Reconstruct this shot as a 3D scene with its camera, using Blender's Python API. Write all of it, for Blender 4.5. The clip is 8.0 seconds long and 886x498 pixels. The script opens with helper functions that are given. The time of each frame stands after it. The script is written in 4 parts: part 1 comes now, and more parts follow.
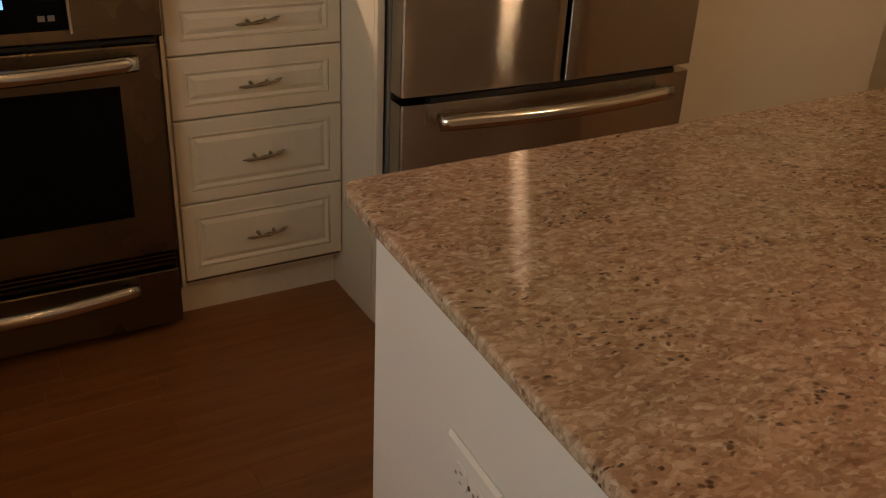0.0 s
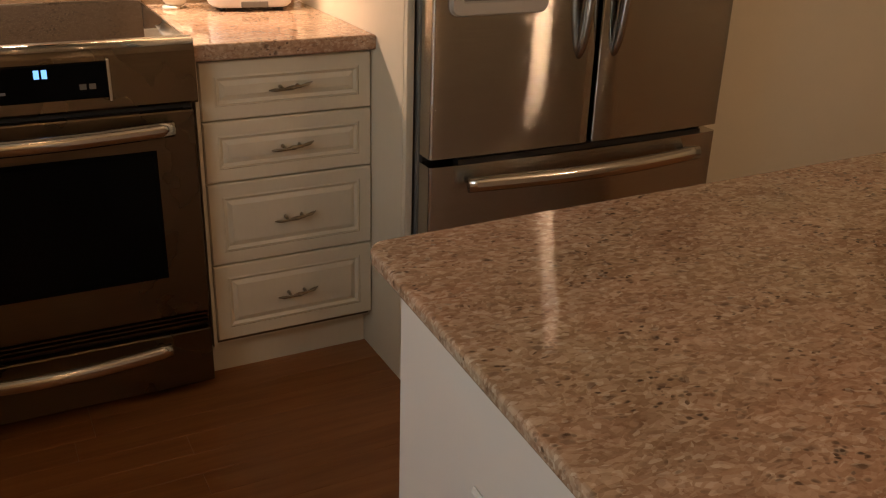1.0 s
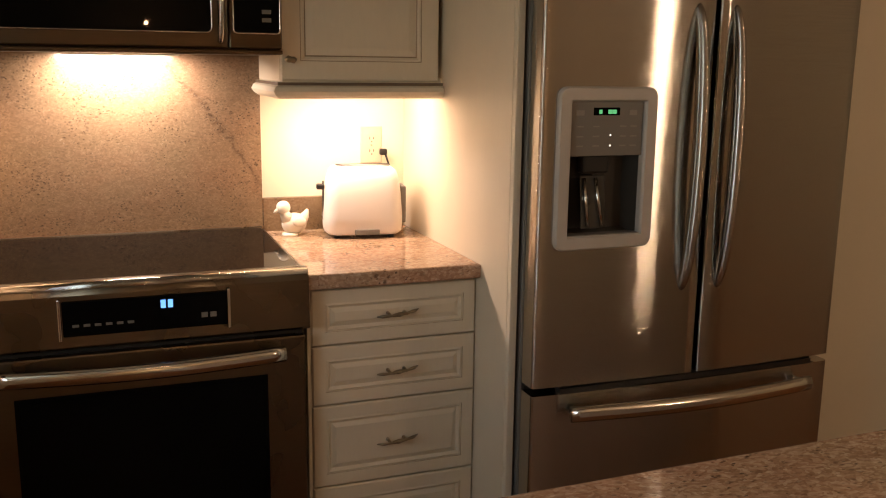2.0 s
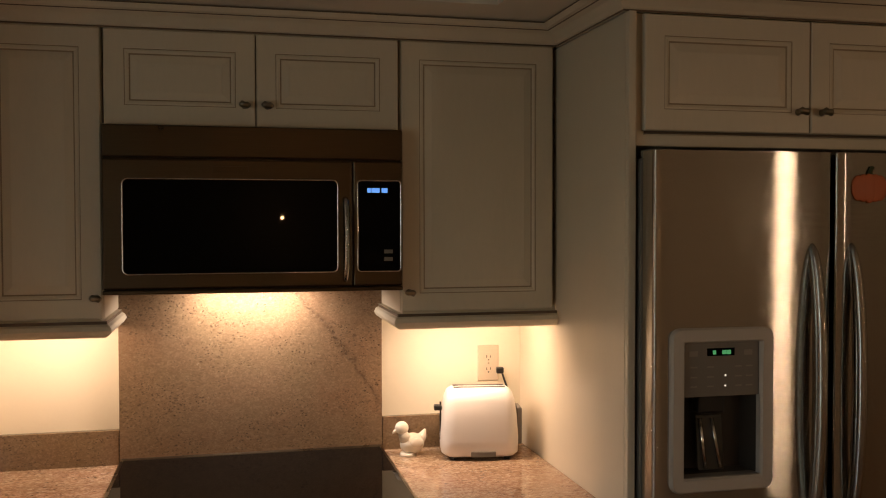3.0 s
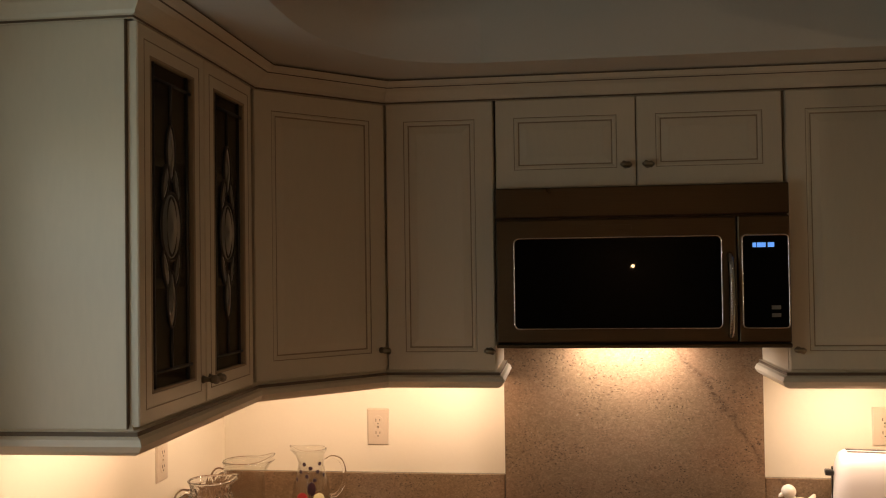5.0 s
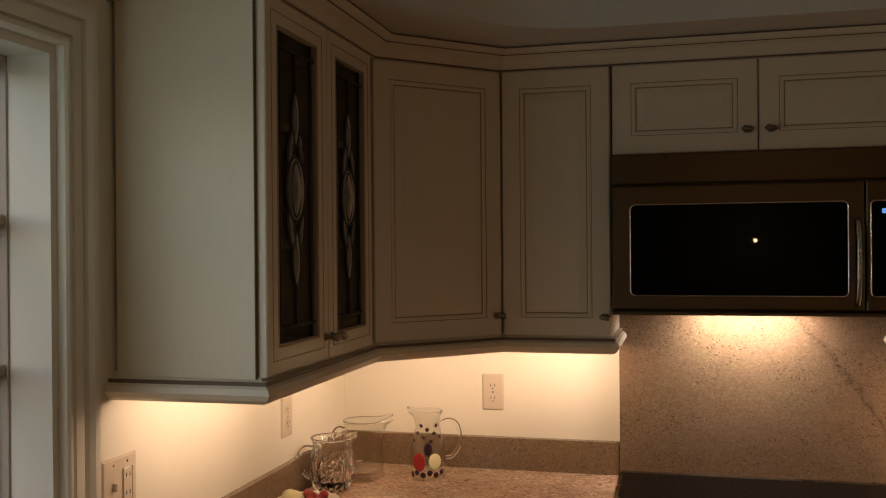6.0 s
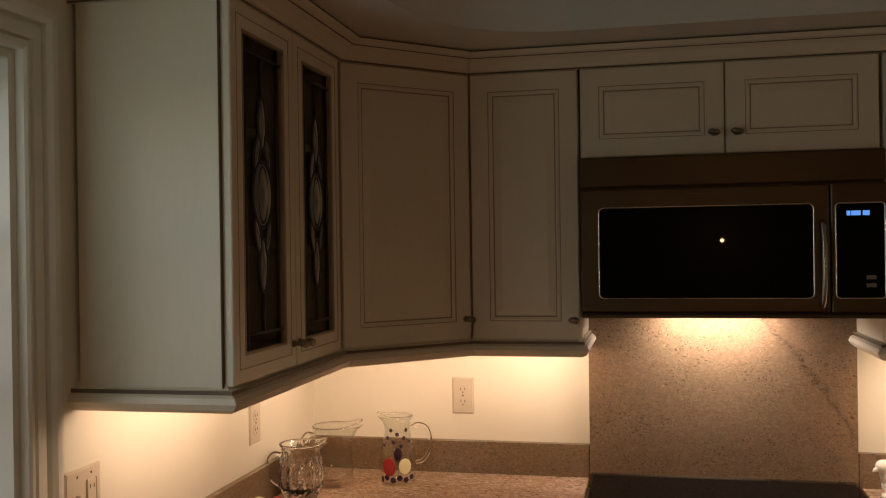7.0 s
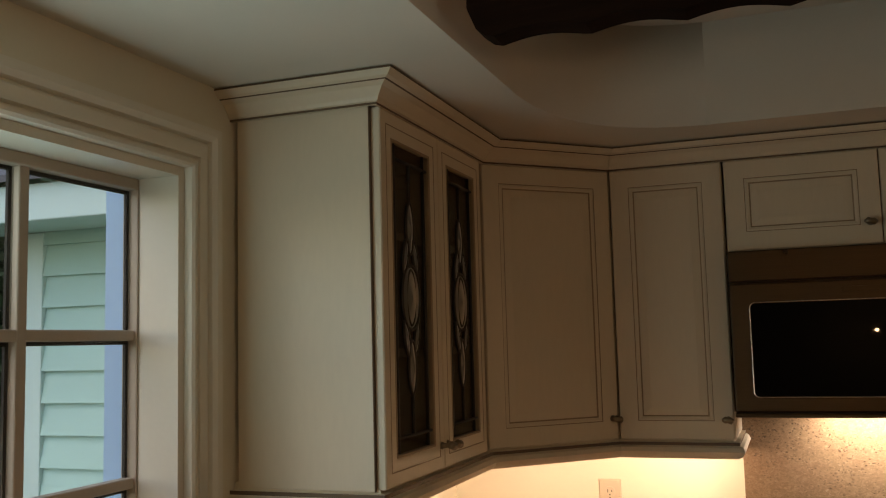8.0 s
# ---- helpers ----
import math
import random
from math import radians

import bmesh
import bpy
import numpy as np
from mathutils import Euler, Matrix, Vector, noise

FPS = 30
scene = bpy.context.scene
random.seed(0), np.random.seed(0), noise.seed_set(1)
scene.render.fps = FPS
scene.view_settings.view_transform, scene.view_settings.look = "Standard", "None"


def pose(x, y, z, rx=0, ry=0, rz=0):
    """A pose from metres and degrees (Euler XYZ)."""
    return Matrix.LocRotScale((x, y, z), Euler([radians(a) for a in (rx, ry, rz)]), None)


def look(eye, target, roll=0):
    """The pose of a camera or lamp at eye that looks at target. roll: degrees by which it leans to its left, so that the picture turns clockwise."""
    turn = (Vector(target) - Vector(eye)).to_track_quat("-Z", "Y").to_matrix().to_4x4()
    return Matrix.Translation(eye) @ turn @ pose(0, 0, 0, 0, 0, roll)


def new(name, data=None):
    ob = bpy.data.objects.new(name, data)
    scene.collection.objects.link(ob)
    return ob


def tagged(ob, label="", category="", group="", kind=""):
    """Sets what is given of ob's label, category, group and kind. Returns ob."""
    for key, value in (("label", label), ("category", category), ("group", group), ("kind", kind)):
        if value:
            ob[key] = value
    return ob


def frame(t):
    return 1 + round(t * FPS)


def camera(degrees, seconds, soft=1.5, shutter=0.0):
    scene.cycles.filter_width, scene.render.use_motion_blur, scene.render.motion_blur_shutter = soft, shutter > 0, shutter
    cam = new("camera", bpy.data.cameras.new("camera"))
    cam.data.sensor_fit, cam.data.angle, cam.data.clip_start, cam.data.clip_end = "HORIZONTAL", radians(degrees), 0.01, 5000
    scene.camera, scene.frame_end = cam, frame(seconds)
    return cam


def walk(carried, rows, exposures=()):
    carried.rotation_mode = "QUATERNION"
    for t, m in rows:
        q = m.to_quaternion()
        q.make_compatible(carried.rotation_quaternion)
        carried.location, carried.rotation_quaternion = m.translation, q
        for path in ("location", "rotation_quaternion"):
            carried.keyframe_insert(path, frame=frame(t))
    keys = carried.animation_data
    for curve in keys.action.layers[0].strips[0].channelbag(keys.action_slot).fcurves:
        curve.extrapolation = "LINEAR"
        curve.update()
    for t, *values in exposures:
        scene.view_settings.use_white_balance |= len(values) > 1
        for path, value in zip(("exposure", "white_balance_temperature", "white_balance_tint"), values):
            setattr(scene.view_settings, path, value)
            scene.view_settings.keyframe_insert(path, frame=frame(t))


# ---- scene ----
cam = camera(51.3, 8.0, soft=1.1)
EXPOSURE = [(0.0, 0.86, 8900, 21), (1.7, 0.92, 7600, 20), (2.8, 0.05, 7700, 18), (3.3, -0.24, 7850, 17), (5.0, -0.17, 7600, 17), (6.3, -0.37, 7300, 16), (6.9, -0.34, 7300, 16), (8.0, 0.03, 7600, 13)]
PATH = [
    (0, (-0.085, -2.78, 1.333), (0.813, -1.24, 0.426), 2.9),
    (0.5, (-0.085, -2.811, 1.32), (0.804, -1.278, 0.392), 2.2),
    (1, (-0.086, -2.801, 1.343), (0.773, -1.178, 0.55), 1.8),
    (1.5, (-0.089, -2.8, 1.375), (0.709, -1.066, 0.778), 1.3),
    (1.7, (-0.094, -2.796, 1.393), (0.675, -1.024, 0.877), 1.2),
    (2.8, (-0.061, -2.85, 1.571), (0.421, -0.913, 1.457), -0.2),
    (3, (-0.075, -2.85, 1.62), (0.379, -0.903, 1.564), -0.1),
    (3.5, (-0.073, -2.856, 1.667), (0.348, -0.903, 1.753), -0.5),
    (4, (-0.094, -2.875, 1.655), (0.219, -0.901, 1.731), -0.6),
    (4.5, (-0.165, -2.893, 1.643), (-0.127, -0.895, 1.724), -0.2),
    (5, (-0.21, -2.895, 1.655), (-0.461, -0.912, 1.699), -0.8),
    (5.2, (-0.218, -2.901, 1.646), (-0.581, -0.934, 1.681), -0.8),
    (6.3, (-0.202, -2.928, 1.621), (-0.701, -0.992, 1.612), -0.5),
    (6.5, (-0.202, -2.924, 1.621), (-0.682, -0.983, 1.61), -0.5),
    (7, (-0.205, -2.914, 1.633), (-0.638, -0.962, 1.631), -0.8),
    (7.5, (-0.238, -2.92, 1.653), (-0.745, -0.989, 1.774), -0.8),
    (8, (-0.24, -2.929, 1.653), (-0.932, -1.063, 1.854), -1.5),
]
walk(cam, [(t, look(eye, target, roll)) for t, eye, target, roll in PATH], EXPOSURE)

# ---- light ----
world = bpy.data.worlds.new("dusk_sky")
scene.world = world
world.use_nodes = True
_n = world.node_tree.nodes
_sky = _n.new("ShaderNodeTexSky")
_sky.sky_type, _sky.sun_disc = "NISHITA", False
_sky.sun_elevation, _sky.sun_rotation = radians(50), radians(215)
world.node_tree.links.new(_sky.outputs[0], _n["Background"].inputs[0])
_n["Background"].inputs[1].default_value = 0.29


def lamp(name, kind, m, watts, colour, **settings):
    data = bpy.data.lights.new(name, kind)
    data.energy, data.color = watts, colour
    for key, value in settings.items():
        if key == "size":
            data.size = value
        elif key == "size_y":
            data.shape, data.size_y = "RECTANGLE", value
        elif key == "spread":
            data.spread = radians(value)
        elif key == "radius":
            data.shadow_soft_size = value
        elif key == "cone":
            data.spot_size, data.spot_blend = radians(value), 1.0
    ob = new(name, data)
    ob.matrix_world = m
    return ob


WARM = (1.0, 0.62, 0.34)
UNDER = (1.0, 0.775, 0.61)
# under-cabinet strips, cooktop lamp, downlight and bulbs behind the viewer, stand-in lamp for window sky
lamp("under_cabinet_lamp", "AREA", pose(-0.55, -0.31, 1.352, 74), 1.4, UNDER, size=0.32, size_y=0.03, spread=128)
lamp("under_cabinet_lamp", "AREA", pose(-0.87, -0.47, 1.352, 74, 0, 45), 1.9, UNDER, size=0.42, size_y=0.03, spread=128)
lamp("under_cabinet_lamp", "AREA", pose(-1.01, -0.98, 1.352, 74, 0, 90), 1.75, UNDER, size=0.60, size_y=0.03, spread=128)
lamp("under_cabinet_lamp", "AREA", pose(0.64, -0.25, 1.352, 22, -20), 3.9, UNDER, size=0.40, size_y=0.03)
lamp("cooktop_lamp", "AREA", look((-0.012, -0.100, 1.434), (-0.012, -0.045, 0.93)), 5.4, (1.0, 0.92, 0.88), size=0.31, size_y=0.04)
# unseen bulbs at head height, set from glints in glass and steel
lamp("unseen_bulb", "POINT", pose(0.30, -4.60, 1.66), 4.6, WARM, radius=0.011)
lamp("ceiling_downlight", "SPOT", pose(0.26, -2.75, 2.36), 3.2, WARM, radius=0.07, cone=172)
lamp("unseen_bulb", "POINT", pose(2.45, -3.00, 1.76), 11.5, (1.0, 0.77, 0.56), radius=0.06)
# added lamp for the sky's light, tipped up to reach the ceiling
lamp("window_sky_lamp", "AREA", pose(-1.37, -2.31, 1.55, 0, -112, 0), 6.0, (0.62, 0.91, 1.0), size=0.80, size_y=0.70)

# ---- materials ----


def shader(name, colour, rough=0.5, metal=0.0, **kw):
    m = bpy.data.materials.new(name)
    m.use_nodes = True
    b = m.node_tree.nodes["Principled BSDF"]
    b.inputs["Base Color"].default_value = (*colour, 1)
    b.inputs["Roughness"].default_value = rough
    b.inputs["Metallic"].default_value = metal
    for key, value in kw.items():
        b.inputs[key.replace("_", " ")].default_value = value
    return m, m.node_tree.nodes, m.node_tree.links, b


def coords(n, l, scale=(1, 1, 1), turn=(0, 0, 0), world_space=False):
    """Position in metres, stretched by scale; each object shifted by its own random."""
    geo = n.new("ShaderNodeNewGeometry") if world_space else n.new("ShaderNodeTexCoord")
    mp = n.new("ShaderNodeMapping")
    mp.inputs["Scale"].default_value = scale
    mp.inputs["Rotation"].default_value = turn
    l.new(geo.outputs["Position" if world_space else "Object"], mp.inputs["Vector"])
    return mp.outputs[0]


def noise_tex(n, l, vec, scale, detail=4, rough=0.55):
    t = n.new("ShaderNodeTexNoise")
    t.inputs["Scale"].default_value, t.inputs["Detail"].default_value, t.inputs["Roughness"].default_value = scale, detail, rough
    l.new(vec, t.inputs["Vector"])
    return t.outputs["Fac"]


def ramp(n, l, fac, stops):
    r = n.new("ShaderNodeValToRGB")
    els = r.color_ramp.elements
    while len(els) < len(stops):
        els.new(0.5)
    for e, (p, c) in zip(els, stops):
        e.position, e.color = p, (*c, 1) if len(c) == 3 else c
    l.new(fac, r.inputs[0])
    return r.outputs[0]


def mixed(n, l, fac, a, b, mode="MIX"):
    x = n.new("ShaderNodeMix")
    x.data_type, x.blend_type = "RGBA", mode
    for sock, v in ((x.inputs["Factor"], fac), (x.inputs["A"], a), (x.inputs["B"], b)):
        if isinstance(v, (int, float)):
            sock.default_value = v
        elif isinstance(v, tuple):
            sock.default_value = (*v, 1)
        else:
            l.new(v, sock)
    return x.outputs["Result"]


def bump(n, l, b, height, strength=0.2, distance=0.002):
    k = n.new("ShaderNodeBump")
    k.inputs["Strength"].default_value, k.inputs["Distance"].default_value = strength, distance
    l.new(height, k.inputs["Height"])
    l.new(k.outputs[0], b.inputs["Normal"])


def paint(name, colour, rough=0.45, vary=0.06, grain=(1, 1, 1), relief=0.06):
    m, n, l, b = shader(name, colour, rough)
    v = coords(n, l, grain, world_space=True)
    big = noise_tex(n, l, v, 3.0, 3)
    fine = noise_tex(n, l, v, 90.0, 3)
    lo = tuple(c * (1 - vary) for c in colour)
    hi = tuple(min(1, c * (1 + vary)) for c in colour)
    c = ramp(n, l, big, [(0.3, lo), (0.7, hi)])
    c = mixed(n, l, 0.25, c, ramp(n, l, fine, [(0.35, lo), (0.65, hi)]))
    l.new(c, b.inputs["Base Color"])
    l.new(ramp(n, l, fine, [(0.2, (rough - .06,) * 3), (0.8, (rough + .08,) * 3)]), b.inputs["Roughness"])
    bump(n, l, b, fine, relief, 0.001)
    return m


def granite(name, tones, flecks=0.5, rough=0.05, veins=0.0, cells=(82, 155)):
    """Speckled stone: clouds, grains drawn out one way, dark and pale flecks."""
    m, n, l, b = shader(name, tones[1], rough)
    v = coords(n, l, (1, 1.5, 1.35), (0, 0, 0.45), world_space=True)
    warp = n.new("ShaderNodeTexNoise")
    warp.inputs["Scale"].default_value, warp.inputs["Detail"].default_value = 22, 3
    l.new(v, warp.inputs["Vector"])
    add = n.new("ShaderNodeMixRGB")
    add.blend_type, add.inputs[0].default_value = "ADD", 0.026
    l.new(v, add.inputs[1]), l.new(warp.outputs["Color"], add.inputs[2])
    vv = add.outputs[0]
    cloud = noise_tex(n, l, vv, 5.5, 5, 0.6)
    mottle = noise_tex(n, l, vv, 17, 5, 0.66)
    grit = noise_tex(n, l, vv, 95, 4, 0.7)
    c = ramp(n, l, cloud, [(0.40, tones[0]), (0.5, tones[1]), (0.60, tones[2])])
    c = mixed(n, l, 0.5, c, ramp(n, l, mottle, [(0.40, tones[0]), (0.49, tones[1]), (0.58, tones[2])]))
    c = mixed(n, l, 0.36, c, ramp(n, l, grit, [(0.36, tones[0]), (0.5, tones[1]), (0.62, tones[2])]))
    tint = ramp(n, l, noise_tex(n, l, vv, 2.1, 4, 0.6), [(0.40, (1.10, 0.95, 0.88)), (0.52, (0.98, 0.98, 0.92)), (0.64, (0.80, 0.90, 0.78))])
    where = ramp(n, l, noise_tex(n, l, vv, 9.0, 4, 0.6), [(0.40, (0.12, 0.12, 0.12)), (0.60, (1, 1, 1))])
    c = mixed(n, l, 1.0, c, tint, "MULTIPLY")
    # crystals: each cell takes one tone, a few are near black
    for size, share in zip(cells, (0.30, 0.34)):
        vo = n.new("ShaderNodeTexVoronoi")
        vo.inputs["Scale"].default_value = size
        l.new(vv, vo.inputs["Vector"])
        one = n.new("ShaderNodeSeparateColor")
        l.new(vo.outputs["Color"], one.inputs[0])
        cell = ramp(n, l, one.outputs[0], [(0.0, tones[0]), (0.3, tones[0]), (0.36, tones[1]), (0.64, tones[1]), (0.70, tones[2]), (0.90, tones[2]), (0.95, tones[4])])
        c = mixed(n, l, share, c, cell)
        spot = ramp(n, l, one.outputs[1], [(0.10, (flecks,) * 3), (0.125, (0, 0, 0))])
        spot = mixed(n, l, 1.0, spot, where, "MULTIPLY")
        soft = ramp(n, l, vo.outputs["Distance"], [(0.30, (1, 1, 1)), (0.70, (0, 0, 0))])
        c = mixed(n, l, mixed(n, l, 1.0, spot, soft, "MULTIPLY"), c, tones[3])
    if veins:
        # one speckled vein that slants down the slab
        sep, pos = n.new("ShaderNodeSeparateXYZ"), n.new("ShaderNodeNewGeometry")
        l.new(pos.outputs["Position"], sep.inputs[0])
        wob = noise_tex(n, l, pos.outputs["Position"], 14, 4, 0.6)

        def calc(op, u, v, w=None):
            k = n.new("ShaderNodeMath")
            k.operation = op
            for sock, q in zip(k.inputs, (u, v, w)):
                if isinstance(q, (int, float)):
                    sock.default_value = q
                elif q is not None:
                    l.new(q, sock)
            return k.outputs[0]
        off = calc("ADD", calc("MULTIPLY_ADD", sep.outputs[2], 0.75, sep.outputs[0]), calc("MULTIPLY_ADD", wob, 0.10, -1.245))
        line = ramp(n, l, calc("ABSOLUTE", off, 0.0), [(0.0, (veins,) * 3), (0.016, (0, 0, 0))])
        line = mixed(n, l, 1.0, line, ramp(n, l, grit, [(0.44, (0.25,) * 3), (0.56, (1, 1, 1))]), "MULTIPLY")
        c = mixed(n, l, line, c, tones[3])
    l.new(c, b.inputs["Base Color"])
    l.new(ramp(n, l, grit, [(0.3, (rough,) * 3), (0.7, (rough + .08,) * 3)]), b.inputs["Roughness"])
    bump(n, l, b, grit, 0.008, 0.001)
    return m


def steel(name, colour=(0.43, 0.405, 0.37), rough=0.065, brush=0.85):
    """Steel brushed sideways: countless level scratches tip the reflection up and down."""
    m, n, l, b = shader(name, colour, rough, 1.0)
    geo = n.new("ShaderNodeNewGeometry")
    tips = []
    for k in (2113.0, 3571.0):
        sc = n.new("ShaderNodeVectorMath")
        sc.operation, sc.inputs[1].default_value = "SCALE", (0, 0, 0)
        sc.inputs["Scale"].default_value = k
        wn = n.new("ShaderNodeTexWhiteNoise")
        wn.noise_dimensions = "3D"
        l.new(geo.outputs["Position"], sc.inputs[0]), l.new(sc.outputs[0], wn.inputs["Vector"])
        tips.append(wn.outputs["Value"])
    both = n.new("ShaderNodeMath")
    both.operation = "ADD"
    l.new(tips[0], both.inputs[0]), l.new(tips[1], both.inputs[1])
    tilt = n.new("ShaderNodeMath")
    tilt.operation, tilt.inputs[1].default_value, tilt.inputs[2].default_value = "MULTIPLY_ADD", brush / 2, -brush / 2
    l.new(both.outputs[0], tilt.inputs[0])
    cz, add, unit = n.new("ShaderNodeCombineXYZ"), n.new("ShaderNodeVectorMath"), n.new("ShaderNodeVectorMath")
    add.operation, unit.operation = "ADD", "NORMALIZE"
    l.new(tilt.outputs[0], cz.inputs[2]), l.new(geo.outputs["Normal"], add.inputs[0]), l.new(cz.outputs[0], add.inputs[1])
    l.new(add.outputs[0], unit.inputs[0]), l.new(unit.outputs[0], b.inputs["Normal"])
    f = noise_tex(n, l, coords(n, l, (3, 3, 260)), 3, 3)
    smear = noise_tex(n, l, coords(n, l, (1, 1, 1)), 5, 3)
    l.new(ramp(n, l, f, [(0.3, tuple(c * .92 for c in colour)), (0.7, tuple(min(1, c * 1.06) for c in colour))]), b.inputs["Base Color"])
    l.new(ramp(n, l, smear, [(0.3, (rough * .8,) * 3), (0.7, (rough * 1.25,) * 3)]), b.inputs["Roughness"])
    return m


def plain(name, colour, rough=0.4, metal=0.0, **kw):
    return shader(name, colour, rough, metal, **kw)[0]


def glow(name, colour, strength):
    return shader(name, (0.01, 0.01, 0.01), 0.3, 0.0, Emission_Color=(*colour, 1), Emission_Strength=strength)[0]


CREAM = paint("cream_cabinet_paint", (0.66, 0.578, 0.445), 0.42, 0.05, (1, 1, 0.25))
GLAZE = paint("brown_glaze", (0.33, 0.245, 0.155), 0.5, 0.15)
# brown that paints the shade into door gaps and moulding joints
SHADOW_GAP = paint("painted_gap_shade", (0.13, 0.085, 0.05), 0.6, 0.15)
WALL = paint("cream_wall_paint", (0.68, 0.62, 0.49), 0.7, 0.03, relief=0.12)
CEILING = paint("white_ceiling_paint", (0.66, 0.62, 0.54), 0.85, 0.03, relief=0.2)
TRIM = paint("white_trim_paint", (0.70, 0.66, 0.56), 0.4, 0.03)
# sash taken darker than the trim, its shade put into the paint
SASH = paint("shaded_sash_paint", (0.44, 0.375, 0.30), 0.45, 0.05)
ISLAND = paint("white_island_paint", (0.70, 0.62, 0.55), 0.45, 0.03)
GRANITE = granite("tan_granite", ((0.25, 0.135, 0.082), (0.415, 0.252, 0.166), (0.585, 0.420, 0.300), (0.055, 0.033, 0.022), (0.76, 0.62, 0.48)), 0.88)
# same granite in darker tones for upright faces, shade painted in
GRANITE_WALL = granite("tan_granite_upright_shaded", ((0.150, 0.092, 0.053), (0.188, 0.119, 0.071), (0.225, 0.147, 0.091), (0.035, 0.022, 0.014), (0.27, 0.185, 0.118)), 0.75, 0.2, 0.6, (125, 210))
STEEL = steel("brushed_steel")
# darker steel copies: dim reflections on microwave and range put into base colour
STEEL_SHADED = steel("brushed_steel_shaded", (0.098, 0.070, 0.044), 0.34, 0.5)
STEEL_RANGE_SHADED = steel("brushed_steel_range_shaded", (0.15, 0.115, 0.079), 0.30, 0.5)
CHROME = plain("polished_steel", (0.66, 0.63, 0.58), 0.16, 1.0)
BRONZE = plain("antique_pewter", (0.30, 0.25, 0.18), 0.32, 1.0)
BLACK = plain("black_plastic", (0.012, 0.011, 0.010), 0.35)
BLACK_GLASS = plain("black_glass", (0.003, 0.003, 0.003), 0.015, 0.0, Specular_IOR_Level=0.05)
DARK_GAP = plain("dark_gap", (0.02, 0.016, 0.012), 0.8)
GREY_PLASTIC = plain("grey_plastic", (0.17, 0.155, 0.135), 0.42)
PALE_PLASTIC = plain("silver_plastic", (0.46, 0.42, 0.37), 0.38)
MARK = plain("faint_grey_print", (0.24, 0.215, 0.185), 0.42)
IVORY = plain("ivory_plastic", (0.53, 0.44, 0.33), 0.35)
WHITE_PLASTIC = plain("white_toaster_plastic", (0.74, 0.70, 0.66), 0.35)
CERAMIC = plain("white_ceramic", (0.75, 0.68, 0.56), 0.15)
BLUE_GLOW = glow("blue_clock_digits", (0.10, 0.36, 1.0), 1.2)
GREEN_GLOW = glow("green_digits", (0.12, 0.85, 0.35), 0.35)
WHITE_GLOW = glow("white_indicator", (1.0, 0.95, 0.85), 0.9)


def thin_glass(name, tint, gain=1.0, rough=0.03):
    """Clear thin glass: light passes straight through, the gloss grows at grazing angles."""
    m, n, l, b = shader(name, tint, 0.02)
    tr, gl, lw, mx = n.new("ShaderNodeBsdfTransparent"), n.new("ShaderNodeBsdfGlossy"), n.new("ShaderNodeLayerWeight"), n.new("ShaderNodeMixShader")
    tr.inputs[0].default_value = (*tint, 1)
    gl.inputs["Roughness"].default_value = rough
    lw.inputs["Blend"].default_value = 0.5
    gloss = ramp(n, l, lw.outputs["Facing"], [(0.0, (0.025,) * 3), (0.55, (0.04 * gain,) * 3), (0.82, (0.17 * gain,) * 3), (1.0, (0.95,) * 3)])
    l.new(gloss, mx.inputs[0]), l.new(tr.outputs[0], mx.inputs[1]), l.new(gl.outputs[0], mx.inputs[2])
    l.new(mx.outputs[0], n["Material Output"].inputs["Surface"])
    return m


GLASS = thin_glass("clear_glass", (0.97, 0.98, 0.97))
JUG_GLASS = thin_glass("thin_jug_glass", (0.97, 0.97, 0.955), 1.7)
SOLID_GLASS = plain("solid_clear_glass", (1, 1, 1), 0.0, 0.0, Transmission_Weight=1.0, IOR=1.45)
CABINET_GLASS = thin_glass("smoky_cabinet_glass", (0.62, 0.60, 0.56))
BEVEL_GLASS = thin_glass("bevelled_glass", (0.86, 0.86, 0.83), 8.0, 0.28)
LEAD = plain("lead_came", (0.05, 0.045, 0.04), 0.45, 0.7)
RED = plain("red_berry", (0.33, 0.022, 0.02), 0.35)
DARK_BERRY = plain("dark_berry", (0.03, 0.012, 0.02), 0.3)
YELLOW = plain("pale_lemon", (0.72, 0.64, 0.36), 0.4)
ORANGE = plain("orange_pumpkin_paint", (0.48, 0.11, 0.035), 0.5)
GREEN = plain("green_stem", (0.05, 0.06, 0.02), 0.6)
SIDING = paint("pale_siding_paint", (0.40, 0.62, 0.58), 0.6, 0.05)
SIDING_TRIM = paint("siding_trim_paint", (0.52, 0.68, 0.66), 0.5, 0.03)
# blue sky light on the outer jamb put into its paint
SKY_LIT_JAMB = paint("sky_lit_jamb_paint", (0.32, 0.51, 0.76), 0.5, 0.04)
SHINGLE = paint("roof_shingle", (0.10, 0.10, 0.11), 0.9, 0.3)
GRASS = paint("lawn", (0.05, 0.075, 0.03), 0.9, 0.3)


